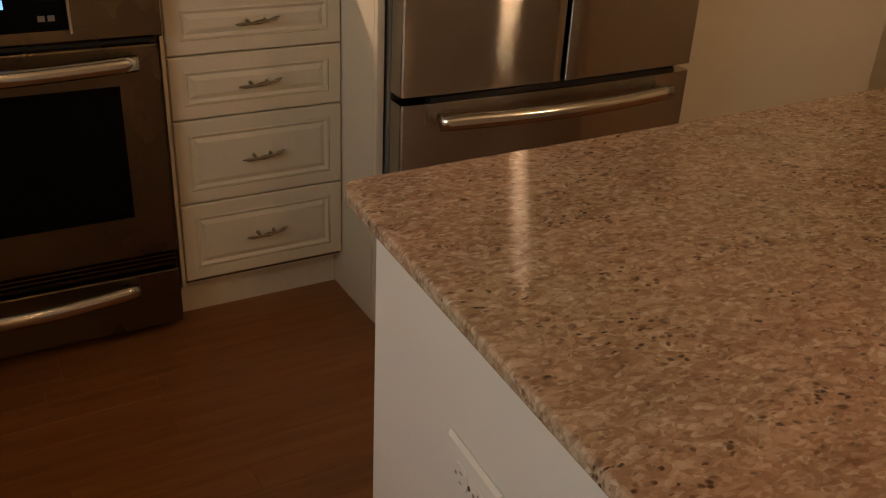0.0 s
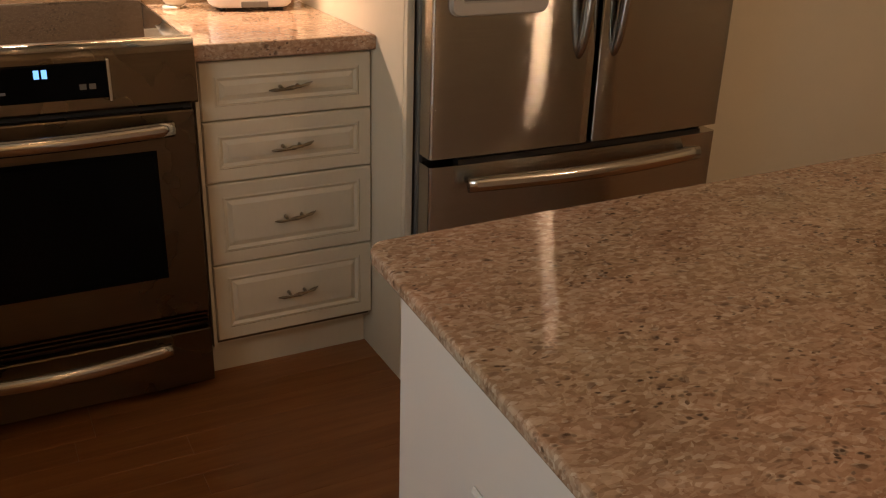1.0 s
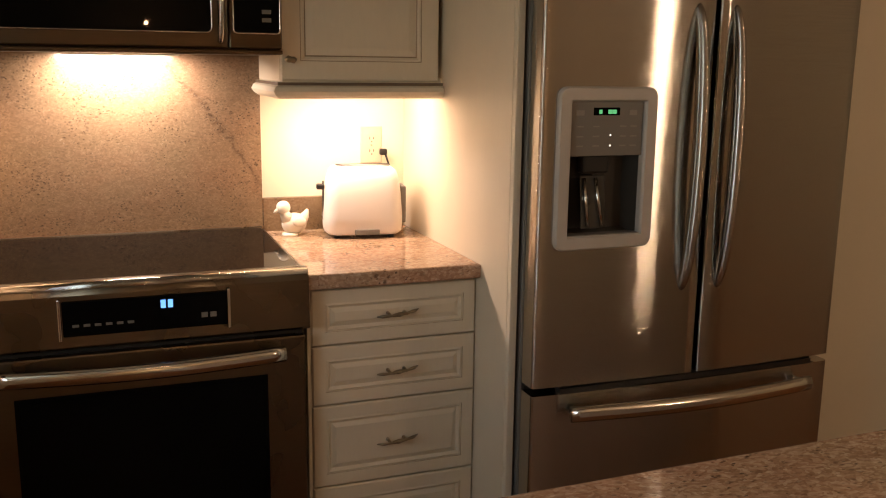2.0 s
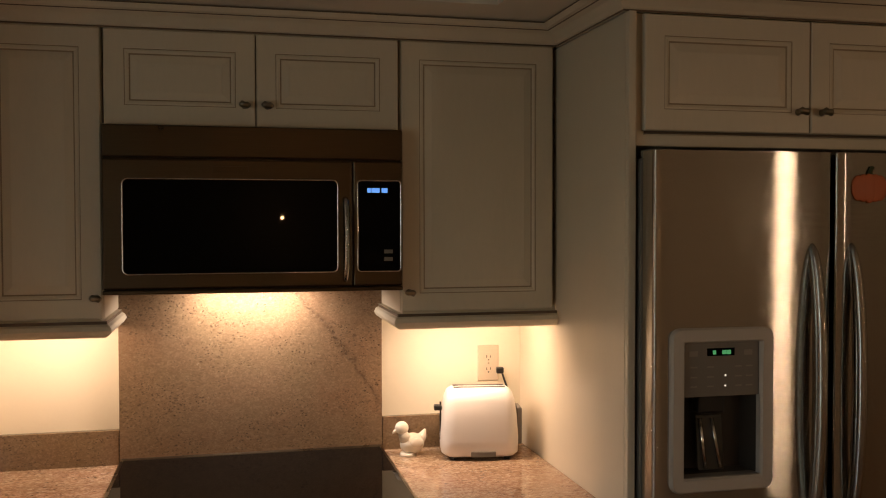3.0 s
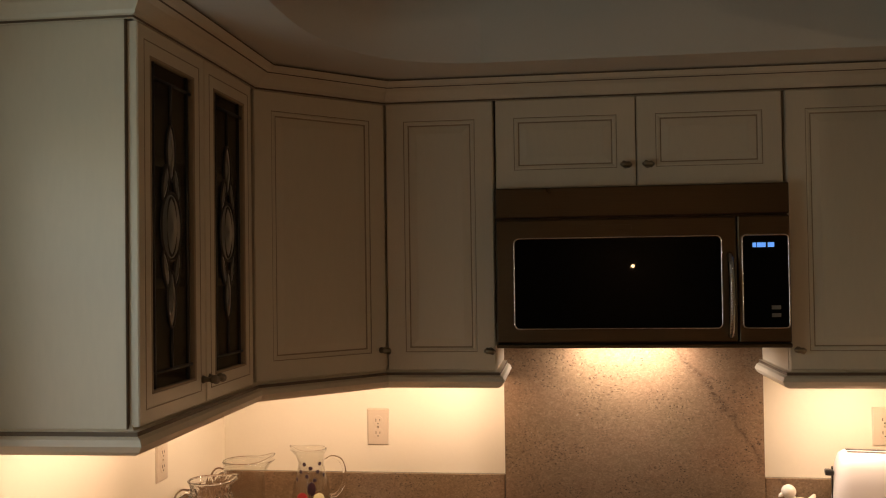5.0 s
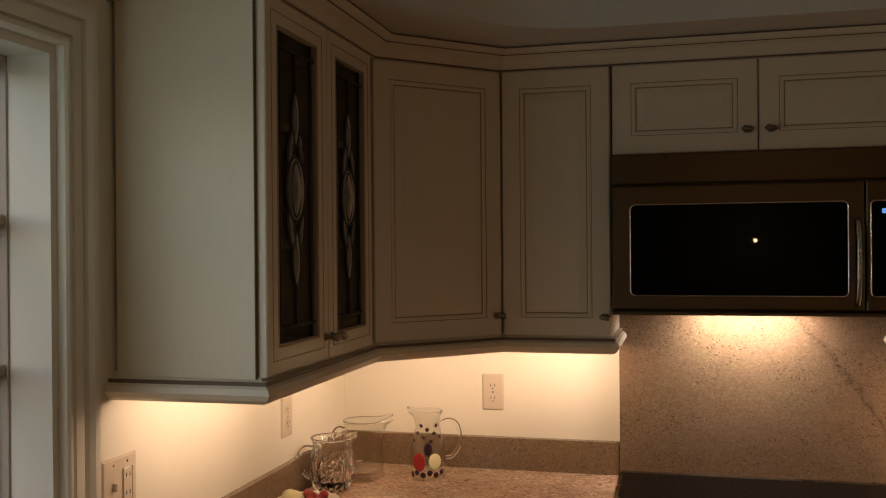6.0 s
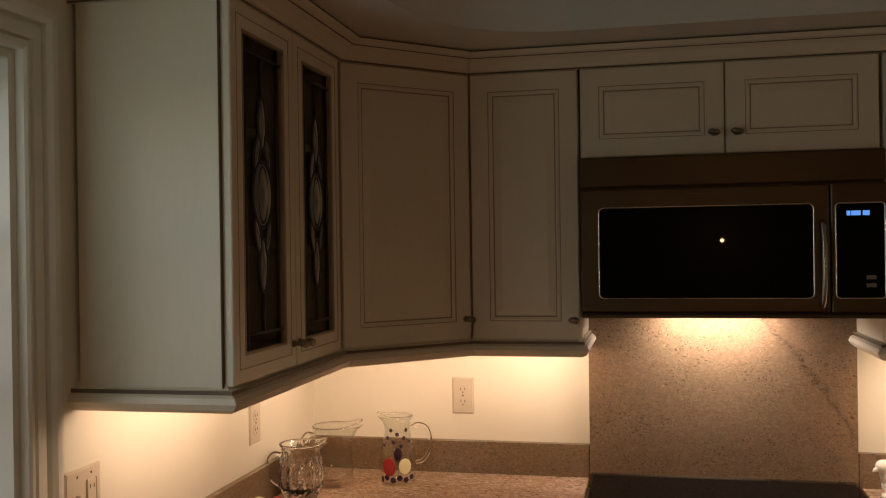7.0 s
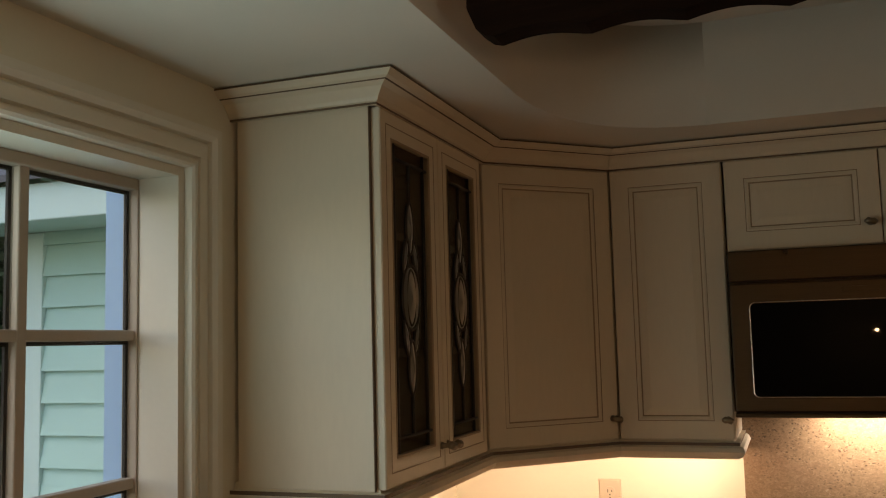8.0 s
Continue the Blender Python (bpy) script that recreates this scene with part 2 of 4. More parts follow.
def wood(name, lo, mid, hi, rough, along="x"):
    m, n, l, b = shader(name, mid, rough)
    info = n.new("ShaderNodeObjectInfo")
    sh = n.new("ShaderNodeVectorMath")
    sh.operation = "MULTIPLY_ADD"
    sh.inputs[1].default_value, = ((1, 1, 1),)
    comb = n.new("ShaderNodeCombineXYZ")
    mul = n.new("ShaderNodeMath")
    mul.operation, mul.inputs[1].default_value = "MULTIPLY", 37.0
    l.new(info.outputs["Random"], mul.inputs[0])
    l.new(mul.outputs[0], comb.inputs[0]), l.new(mul.outputs[0], comb.inputs[1])
    l.new(coords(n, l, (1.2, 14, 14) if along == "x" else (14, 1.2, 14)), sh.inputs[0])
    l.new(comb.outputs[0], sh.inputs[2])
    g = noise_tex(n, l, sh.outputs[0], 2.2, 6, 0.65)
    c = ramp(n, l, g, [(0.28, lo), (0.5, mid), (0.75, hi)])
    tone = ramp(n, l, info.outputs["Random"], [(0.0, (0.92, 0.915, 0.91)), (1.0, (1.06, 1.05, 1.04))])
    c = mixed(n, l, 1.0, c, tone, "MULTIPLY")
    l.new(c, b.inputs["Base Color"])
    bump(n, l, b, g, 0.12, 0.001)
    return m


FLOOR_WOOD = wood("red_brown_floorboard", (0.205, 0.072, 0.021), (0.275, 0.104, 0.034), (0.34, 0.138, 0.049), 0.34)
DARK_WOOD = wood("dark_stained_wood", (0.010, 0.005, 0.003), (0.017, 0.008, 0.005), (0.028, 0.014, 0.008), 0.9)
DARK_WOOD.node_tree.nodes["Principled BSDF"].inputs["Specular IOR Level"].default_value = 0.05

# ---- building blocks ----


def part(name, bm, material, parent=None, label="", at=None, smooth=False):
    """One mesh object out of a bmesh, under its thing; materials may be a list."""
    me = bpy.data.meshes.new(name)
    bmesh.ops.recalc_face_normals(bm, faces=bm.faces)
    bm.to_mesh(me)
    bm.free()
    for m in material if isinstance(material, (list, tuple)) else (material,):
        me.materials.append(m)
    if smooth:
        for p in me.polygons:
            p.use_smooth = True
    ob = new(name, me)
    if parent:
        ob.parent = parent
    if at is not None:
        ob.matrix_basis = at
    if label:
        tagged(ob, label)
    return ob


def thing(name, label, category, m=None, group="", kind=""):
    ob = new(name)
    ob.empty_display_size = 0.1
    if m is not None:
        ob.matrix_basis = m
    return tagged(ob, label, category, group, kind)


def box(x0, x1, y0, y1, z0, z1, bevel=0.0, bm=None, segments=2):
    out = bm or bmesh.new()
    tmp = bmesh.new()
    bmesh.ops.create_cube(tmp, size=1)
    for v in tmp.verts:
        v.co = Vector(((x0 + x1) / 2 + v.co.x * (x1 - x0), (y0 + y1) / 2 + v.co.y * (y1 - y0), (z0 + z1) / 2 + v.co.z * (z1 - z0)))
    if bevel:
        bmesh.ops.bevel(tmp, geom=tmp.edges[:], offset=bevel, segments=segments, affect="EDGES", profile=0.5)
    return join(out, tmp)


def join(out, tmp, m=None):
    where = {}
    for v in tmp.verts:
        where[v] = out.verts.new(m @ v.co if m else v.co)
    for f in tmp.faces:
        try:
            g = out.faces.new([where[v] for v in f.verts])
            g.material_index, g.smooth = f.material_index, f.smooth
        except ValueError:
            pass
    tmp.free()
    return out


def rings(w, h, steps, back, bm=None, x=0.0, z=0.0):
    """A panel w x h that faces -y: nested rectangles (inset, depth, slot), closed towards back."""
    out = bm or bmesh.new()

    def loop(i, y):
        return [out.verts.new((x + a, y, z + c)) for a, c in ((i, i), (w - i, i), (w - i, h - i), (i, h - i))]
    first = loop(0, back)
    out.faces.new(first[::-1])
    last = first
    for inset, depth, slot in steps:
        now = loop(inset, depth)
        for k in range(4):
            f = out.faces.new((last[k], last[(k + 1) % 4], now[(k + 1) % 4], now[k]))
            f.material_index = slot
        last = now
    out.faces.new(last)
    return out


def frame_ring(w, h, border, depth, x=0.0, z=0.0, front=0.0, lip=0.004):
    """A rectangular frame that faces -y, open in the middle, with a chamfered inner lip."""
    out = bmesh.new()

    def loop(i, y):
        return [out.verts.new((x + a, y, z + c)) for a, c in ((i, i), (w - i, i), (w - i, h - i), (i, h - i))]
    loops = [loop(0, front + depth), loop(0, front + lip / 2), loop(lip / 2, front), loop(border - lip, front), loop(border, front + lip), loop(border, front + depth)]
    for a, b2 in zip(loops, loops[1:] + loops[:1]):
        for k in range(4):
            out.faces.new((a[k], a[(k + 1) % 4], b2[(k + 1) % 4], b2[k]))
    return out


def rounded(x0, x1, z0, z1, r, y, bm):
    """A loop of vertices round a rectangle with rounded corners, facing -y."""
    out = []
    for cx, cz, a in ((x1 - r, z1 - r, 0), (x0 + r, z1 - r, 90), (x0 + r, z0 + r, 180), (x1 - r, z0 + r, 270)):
        for k in range(6):
            q = radians(a + 18 * k)
            out.append(bm.verts.new((cx + r * math.cos(q), y, cz + r * math.sin(q))))
    return out


def rounded_frame(x0, x1, z0, z1, border, r, front, depth, lip=.006):
    """A frame with rounded corners: chamfered outside and inside, closed behind."""
    bm = bmesh.new()
    loops = []
    for i, y in ((0, front + depth), (0, front + lip), (lip * .7, front), (border - lip * .7, front), (border, front + lip), (border, front + depth)):
        loops.append(rounded(x0 + i, x1 - i, z0 + i, z1 - i, max(r - i * .8, .004), y, bm))
    for a, b in zip(loops, loops[1:] + loops[:1]):
        for k in range(len(a)):
            bm.faces.new((a[k], a[(k + 1) % len(a)], b[(k + 1) % len(a)], b[k]))
    return bm


def tube(points, radius, sides=10, bm=None, closed=False, squash=1.0, caps=True):
    """A rod along points; radius a number or one per point."""
    out = bm or bmesh.new()
    pts = [Vector(p) for p in points]
    n = len(pts)
    loops = []
    # the reference axis least in line with any stretch of the rod
    ways = [(b2 - a).normalized() for a, b2 in zip(pts, pts[1:]) if (b2 - a).length > 1e-9]
    up = min((Vector((0, 0, 1)), Vector((0, 1, 0)), Vector((1, 0, 0))), key=lambda q: round(max(abs(q.dot(w)) for w in ways), 2))
    for k, p in enumerate(pts):
        a = pts[(k - 1) % n] if closed or k else pts[0]
        b2 = pts[(k + 1) % n] if closed or k < n - 1 else pts[-1]
        d = (b2 - a).normalized()
        side = d.cross(up)
        if side.length < 1e-3:
            side = d.cross(Vector((0, 1, 0)))
        side.normalize()
        top = side.cross(d).normalized()
        r = radius[k] if isinstance(radius, (list, tuple)) else radius
        loops.append([out.verts.new(p + side * (math.cos(q) * r) + top * (math.sin(q) * r * squash)) for q in (2 * math.pi * s / sides for s in range(sides))])
    for a, b2 in zip(loops, loops[1:] + (loops[:1] if closed else [])):
        for s in range(sides):
            out.faces.new((a[s], a[(s + 1) % sides], b2[(s + 1) % sides], b2[s])).smooth = True
    if caps and not closed:
        out.faces.new(loops[0][::-1]), out.faces.new(loops[-1])
    return out


def lathe(profile, sides=28, bm=None, m=None, wobble=None):
    """A turned shape round z from (radius, height) pairs."""
    out = bmesh.new()
    loops = []
    for r, zz in profile:
        loops.append([out.verts.new(((r + (wobble(q, zz) if wobble else 0)) * math.cos(q), (r + (wobble(q, zz) if wobble else 0)) * math.sin(q), zz)) for q in (2 * math.pi * s / sides for s in range(sides))])
    for a, b2 in zip(loops, loops[1:]):
        for s in range(sides):
            out.faces.new((a[s], a[(s + 1) % sides], b2[(s + 1) % sides], b2[s])).smooth = True
    out.faces.new(loops[0][::-1]), out.faces.new(loops[-1])
    return join(bm, out, m) if bm else (join(bmesh.new(), out, m) if m else out)


def sweep(path, profile, bm=None):
    """A moulding along a plan line: profile of (outwards, z, slot), outwards to the right of the way; mitred."""
    out = bm or bmesh.new()
    pts = [Vector(p) for p in path]
    loops = []
    for k, p in enumerate(pts):
        ds = [(b2 - a).normalized() for a, b2 in ((pts[max(k - 1, 0)], p), (p, pts[min(k + 1, len(pts) - 1)])) if (b2 - a).length > 1e-6]
        ns = [Vector((d.y, -d.x)) for d in ds]
        nn = sum(ns, Vector((0, 0))).normalized()
        nn = nn / max(nn.dot(ns[0]), 0.3)
        loops.append([out.verts.new((p.x + nn.x * o, p.y + nn.y * o, zz)) for o, zz, _ in profile])
    m = len(profile)
    for a, b2 in zip(loops, loops[1:]):
        for s in range(m):
            out.faces.new((a[s], a[(s + 1) % m], b2[(s + 1) % m], b2[s])).material_index = profile[s][2]
    out.faces.new(loops[0][::-1]), out.faces.new(loops[-1])
    return out


def ball(r, at=(0, 0, 0), scale=(1, 1, 1), bm=None, u=12, v=8):
    tmp = bmesh.new()
    bmesh.ops.create_uvsphere(tmp, u_segments=u, v_segments=v, radius=r)
    for q in tmp.verts:
        q.co = Vector((q.co.x * scale[0] + at[0], q.co.y * scale[1] + at[1], q.co.z * scale[2] + at[2]))
    for f in tmp.faces:
        f.smooth = True
    return join(bm or bmesh.new(), tmp)


def structure(name, bm, material, label=""):
    return tagged(part(name, bm, material), label, "", "", "structure")


# ---- the room ----
# unseen east and south walls, placed for their reflections in the steel
XL, XR, YS, ZC, ZS = -1.30, 4.40, -5.0, 2.44, 2.176
WIN = (-2.62, -1.474, 1.10, 1.997)

structure("floor", box(XL - .15, XR + .15, YS - .15, 0.15, -0.12, -0.012), FLOOR_WOOD, "reddish-brown hardwood floor of narrow boards")
structure("wall_north", box(XL - .15, XR + .15, 0, 0.14, 0, ZC + .1), WALL, "cream painted kitchen wall above the worktops")
bm = box(XL - .14, XL, YS, WIN[0], 0, ZC + .1)
box(XL - .14, XL, WIN[1], 0, 0, ZC + .1, bm=bm), box(XL - .14, XL, WIN[0], WIN[1], 0, WIN[2], bm=bm), box(XL - .14, XL, WIN[0], WIN[1], WIN[3], ZC + .1, bm=bm)
structure("wall_west", bm, WALL, "cream painted wall with a white-cased window")
structure("wall_east", box(XR, XR + .14, YS, 0, 0, ZC + .1), WALL, "plain cream painted wall, unseen, closing the room")
structure("wall_south", box(XL - .15, XR + .15, YS - .14, YS, 0, ZC + .1), WALL, "plain cream painted wall, unseen, closing the room")
structure("wall_stub", box(1.830, 2.82, -0.74, -0.004, 0, ZC), WALL, "cream painted return wall beside the refrigerator")
structure("ceiling", box(XL - .15, XR + .15, YS - .15, 0.15, ZC, ZC + .12), CEILING, "white painted raised ceiling")
# dropped soffit over the cabinets: plan outline with a diagonal at the corner
plan = [(XL, 0), (XL, YS), (-0.757, YS)] + [((1 - q) ** 2 * -0.757 + 2 * q * (1 - q) * -0.742 + q * q * -0.40, (1 - q) ** 2 * -1.06 + 2 * q * (1 - q) * -0.60 + q * q * -0.575) for q in (k / 14 for k in range(15))] + [(0.60, -0.575), (0.62, -1.04), (XR, -1.08), (XR, 0)]
bm = bmesh.new()
low = [bm.verts.new((x, y, ZS)) for x, y in plan]
top = [bm.verts.new((x, y, ZC)) for x, y in plan]
bm.faces.new(low), bm.faces.new(top[::-1])
for k in range(len(plan)):
    bm.faces.new((low[k], low[(k + 1) % len(plan)], top[(k + 1) % len(plan)], top[k])).smooth = 2 <= k <= 16
structure("ceiling_soffit", bm, CEILING, "white dropped ceiling soffit above the cabinets")

# slot 1 draws the joint's shade as dark lines along the moulding
CROWN = [(0, 2.118, 0), (0.008, 2.118, 1), (0.008, 2.1225, 0), (0.013, 2.1245, 0), (0.016, 2.131, 0), (0.031, 2.148, 0), (0.043, 2.155, 1), (0.046, 2.157, 0), (0.054, 2.160, 0), (0.064, 2.1705, 1), (0.064, 2.174, 1), (0.050, 2.1745, 0), (0, 2.1745, 0)]
structure("crown_trim", sweep([(XL, -1.314), (-0.975, -1.314), (-0.975, -0.645), (-0.694, -0.357), (0.842, -0.357), (0.842, -0.814), (1.826, -0.814)], CROWN), [CREAM, SHADOW_GAP], "cream glazed crown moulding along the cabinet tops")
# slot 1 again: a dark line painted as shade under the doors
RAIL = [(-0.018, 1.384, 0), (-0.012, 1.384, 0), (-0.004, 1.371, 0), (0.010, 1.371, 1), (0.010, 1.363, 0), (0.018, 1.358, 0), (0.023, 1.347, 0), (0.016, 1.336, 0), (0.005, 1.328, 0), (-0.018, 1.328, 0)]
structure("light_rail_trim", sweep([(XL, -1.316), (-0.975, -1.310), (-0.975, -0.645), (-0.694, -0.357), (-0.387, -0.357), (-0.387, -0.02)], RAIL), [CREAM, SHADOW_GAP], "cream moulded rail hiding the under-cabinet lights")
structure("light_rail_trim", sweep([(0.387, -0.02), (0.387, -0.357), (0.838, -0.357)], RAIL), [CREAM, SHADOW_GAP], "cream moulded rail hiding the under-cabinet light")

# ---- window and what lies outside ----


def window():
    w = thing("window_1", "white wooden window with small panes, dusk outside", "window", kind="structure")
    y0, y1, z0, z1 = WIN
    bm = bmesh.new()
    prof = [(0.0, 0), (0.016, 0.0005), (0.020, 0.006), (0.020, 0.013), (0.012, 0.015), (0.012, 0.019), (0.020, 0.022), (0.018, 0.048), (0.012, 0.051), (0.012, 0.055), (0.022, 0.058), (0.028, 0.068), (0.028, 0.083), (0.0, 0.087)]
    # casing: mitred on three sides, seen from the room
    corner = [(y0, z0), (y0, z1), (y1, z1), (y1, z0)]
    loops = []
    for k, (yy, zz) in enumerate(corner):
        sy, sz = (-1 if yy == y0 else 1), (1 if zz == z1 else 0)
        loops.append([bm.verts.new((XL + o, yy + sy * d, zz + sz * d)) for o, d in prof])
    for a, b2 in zip(loops, loops[1:]):
        for s in range(len(prof)):
            bm.faces.new((a[s], a[(s + 1) % len(prof)], b2[(s + 1) % len(prof)], b2[s]))
    part("casing", bm, TRIM, w)
    part("jamb", box(XL - .125, XL - .001, y1 - .018, y1 - .001, z0, z1), TRIM, w)
    part("exterior_jamb", box(XL - .168, XL - .1255, y1 - .019, y1 - .001, z0, z1), SKY_LIT_JAMB, w, "outer window casing with blue sky light in its colour")
    part("jamb", box(XL - .14, XL - .001, y0 + .001, y0 + .018, z0, z1), TRIM, w)
    part("head_jamb", box(XL - .14, XL - .001, y0 + .018, y1 - .018, z1 - .018, z1 - .001), TRIM, w)
    part("window_sill", box(XL - .14, XL + .05, y0 - .09, y1 + .09, z0 - .03, z0 + .004, 0.006), TRIM, w)
    a0, a1, c0, c1 = y0 + .018, y1 - .018, z0 + .004, z1 - .018
    fx = XL - .125
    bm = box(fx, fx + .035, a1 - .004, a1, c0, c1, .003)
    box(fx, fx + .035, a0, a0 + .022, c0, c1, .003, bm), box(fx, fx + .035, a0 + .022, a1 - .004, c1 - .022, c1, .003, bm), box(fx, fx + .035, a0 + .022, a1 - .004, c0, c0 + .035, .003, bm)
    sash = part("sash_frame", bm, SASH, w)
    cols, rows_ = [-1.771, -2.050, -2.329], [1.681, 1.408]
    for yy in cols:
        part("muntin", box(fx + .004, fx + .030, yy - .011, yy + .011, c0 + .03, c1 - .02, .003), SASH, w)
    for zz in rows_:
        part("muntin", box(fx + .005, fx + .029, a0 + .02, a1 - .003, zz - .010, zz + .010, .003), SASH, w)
    ys = [a0 + .022] + [q + d for q in sorted(cols) for d in (-.011, .011)] + [a1 - .004]
    zs = [c0 + .035] + [q + d for q in sorted(rows_) for d in (-.010, .010)] + [c1 - .022]
    for ya, yb in zip(ys[::2], ys[1::2]):
        for za, zb in zip(zs[::2], zs[1::2]):
            g = part("pane", box(fx + .014, fx + .018, ya, yb, za, zb), GLASS, w)
            g.visible_shadow = False
            wide = .007
            bm = box(fx + .008, fx + .0135, ya, ya + .007, za, zb)
            box(fx + .008, fx + .0135, yb - wide, yb, za, zb, 0, bm)
            box(fx + .008, fx + .0135, ya + .007, yb - wide, zb - .007, zb, 0, bm)
            part("gasket", bm, DARK_GAP, g, "dark glazing strip round the pane")


window()

tagged(part("ground", box(-60, 60, -60, 60, -0.5, -0.35), GRASS), "dark lawn outside the window at dusk", "ground", "", "structure")


def wing():
    h = thing("house_wing", "pale clapboard wing of the house seen through the window", "house")
    yw, xa, xb = -0.10, -3.02, -1.62
    part("wall", box(xa, xb, yw, yw + .2, -0.4, 2.3), SIDING, h)
    part("side_wall", box(xa, xa + .2, yw + .2, 3.0, -0.4, 2.3), SIDING, h)
    for k in range(20):
        z = -0.240 + k * 0.1215
        b = bmesh.new()
        pr = [(yw - .004, z), (yw - .028, z), (yw - .006, z + .1245), (yw - .001, z + .1245)]
        ra = [b.verts.new((xa + .085, y, zz)) for y, zz in pr]
        rb = [b.verts.new((xb, y, zz)) for y, zz in pr]
        for s in range(4):
            b.faces.new((ra[s], ra[(s + 1) % 4], rb[(s + 1) % 4], rb[s]))
        b.faces.new(ra), b.faces.new(rb)
        part("clapboard", b, SIDING, h)
    part("corner_board", box(xa - .02, xa + .085, yw - .03, yw - .004, -0.4, 2.118, .004), SIDING_TRIM, h)
    part("eave_soffit", box(xa - .3, xb, yw - .36, yw, 2.12, 2.14), SIDING_TRIM, h)
    part("fascia", box(xa - .3, xb, yw - .40, yw - .36, 2.100, 2.228, .005), SIDING_TRIM, h)
    b = bmesh.new()
    v = [b.verts.new(p) for p in ((xa - .35, yw - .44, 2.235), (xb, yw - .44, 2.235), (xb, 2.6, 3.9), (xa - .35, 2.6, 3.9), (xa - .35, yw - .44, 2.26), (xb, yw - .44, 2.26), (xb, 2.6, 3.93), (xa - .35, 2.6, 3.93))]
    for q in ((0, 1, 2, 3), (4, 5, 6, 7), (0, 1, 5, 4), (1, 2, 6, 5), (2, 3, 7, 6), (3, 0, 4, 7)):
        b.faces.new([v[i] for i in q])
    part("roof", b, SHINGLE, h)


wing()


def shrub():
    """A dark evergreen beyond the wing: trunk, boughs and many small leaf sprays."""
    c = thing("evergreen_tree", "dark evergreen tree in the dusk outside the window", "tree", pose(-4.6, 1.1, -0.36))
    part("trunk", tube([(0, 0, 0), (.03, .02, 1.2), (-.02, .04, 2.6), (.01, 0, 4.4)], [.14, .11, .07, .02], 10), SHINGLE, c)
    rnd = random.Random(11)
    bm = bmesh.new()
    for k in range(9500):
        z = rnd.uniform(.3, 4.7)
        r = (1.25 - .24 * z) * math.sqrt(rnd.random()) * rnd.uniform(.75, 1.15)
        q = rnd.uniform(0, 6.283)
        ctr = Vector((r * math.cos(q), r * math.sin(q), z - r * .25))
        d = Vector((rnd.uniform(-1, 1), rnd.uniform(-1, 1), rnd.uniform(-.6, .3))).normalized() * rnd.uniform(.05, .11)
        e = d.cross(Vector((rnd.uniform(-1, 1), rnd.uniform(-1, 1), 1))).normalized() * .036
        bm.faces.new([bm.verts.new(ctr + u) for u in (-d, e, d, -e)])
    part("crown", bm, GRASS, c)


shrub()

# ---- cabinets ----
RAISED = [(0, .003, 0), (.003, 0, 0), (.050, 0, 0), (.0508, .0015, 1), (.0520, .0015, 1), (.056, .0005, 0), (.062, .003, 0), (.0655, .0055, 1), (.0668, .0055, 0), (.086, .0015, 0)]
DRAWER = [(0, .003, 0), (.003, 0, 0), (.034, 0, 0), (.0345, .002, 1), (.0355, .002, 0), (.040, .0005, 0), (.047, .006, 0), (.0485, .006, 0), (.060, .0015, 0)]


def knob(parent, x, z):
    """A twisted bow-shaped pewter knob on a short stem."""
    bm = lathe([(.009, 0), (.006, .006), (.005, .013), (.007, .018)], 12, m=pose(x, 0, z, 90))
    tube([(x - .013, -.021, z), (x - .007, -.026, z + .0015), (x, -.024, z), (x + .007, -.026, z - .0015), (x + .013, -.021, z)], [.005, .0095, .0075, .0095, .005], 10, bm)
    part("knob", bm, BRONZE, parent, "dark pewter bow-shaped knob")


def pull(parent, x, z):
    """A drawer pull like a leafy twig with two feet."""
    bm = tube([(x - .056, -.016, z - .004), (x - .042, -.022, z - .003), (x - .022, -.026, z - .002), (x, -.024, z), (x + .022, -.026, z + .003), (x + .042, -.022, z + .006), (x + .056, -.015, z + .009)], [.0016, .0048, .003, .0062, .003, .0048, .0016], 8)
    for dx in (-.022, .022):
        tube([(x + dx, -.024, z), (x + dx, 0.001, z)], [.003, .005], 8, bm)
    ball(.006, (x, -.028, z), (1.4, .7, .8), bm, 8, 6)
    part("handle", bm, BRONZE, parent, "dark pewter twig-shaped pull")


def door(parent, x, z, w, h, y=0.0, steps=RAISED, knob_at=None, name="door"):
    d = part(name, rings(w, h, steps, .019), [CREAM, GLAZE], parent, at=pose(x, y, z))
    if knob_at:
        knob(d, *knob_at)
    return d


def cabinet(name, label, m, w, h, depth, doors):
    """Carcass behind local y = .02, doors on its front: (x, z, w, h, knob)."""
    c = thing(name, label, "cabinet", m, "upper cabinets")
    part("body", box(0.001, w - .001, .021, depth, 0.0, h, .0015), CREAM, c)
    # dark sheet painted as the shade between doors
    part("gap_shade", box(.004, w - .004, .0195, .0209, .004, h - .004), SHADOW_GAP, c)
    for x, z, dw, dh, k in doors:
        door(c, x, z, dw, dh, knob_at=k)
    return c


UZ, UH = 1.374, 0.747
cabinet("upper_cabinet", "cream glazed wall cabinet with one narrow raised-panel door", pose(-0.692, -0.357, UZ), .306, UH, .353, [(.003, .002, .300, .743, (.286, .054))])
cabinet("upper_cabinet", "cream glazed wall cabinet with one raised-panel door above toaster", pose(0.387, -0.357, UZ), .448, UH, .353, [(.003, .002, .438, .743, (.020, .054))])
cabinet("upper_cabinet", "short cream glazed cabinet with two doors above microwave", pose(-0.384, -0.357, 1.872), .768, UH + UZ - 1.872, .353, [(.003, .002, .3795, .245, (.352, .056)), (.3855, .002, .3795, .245, (.028, .056))])
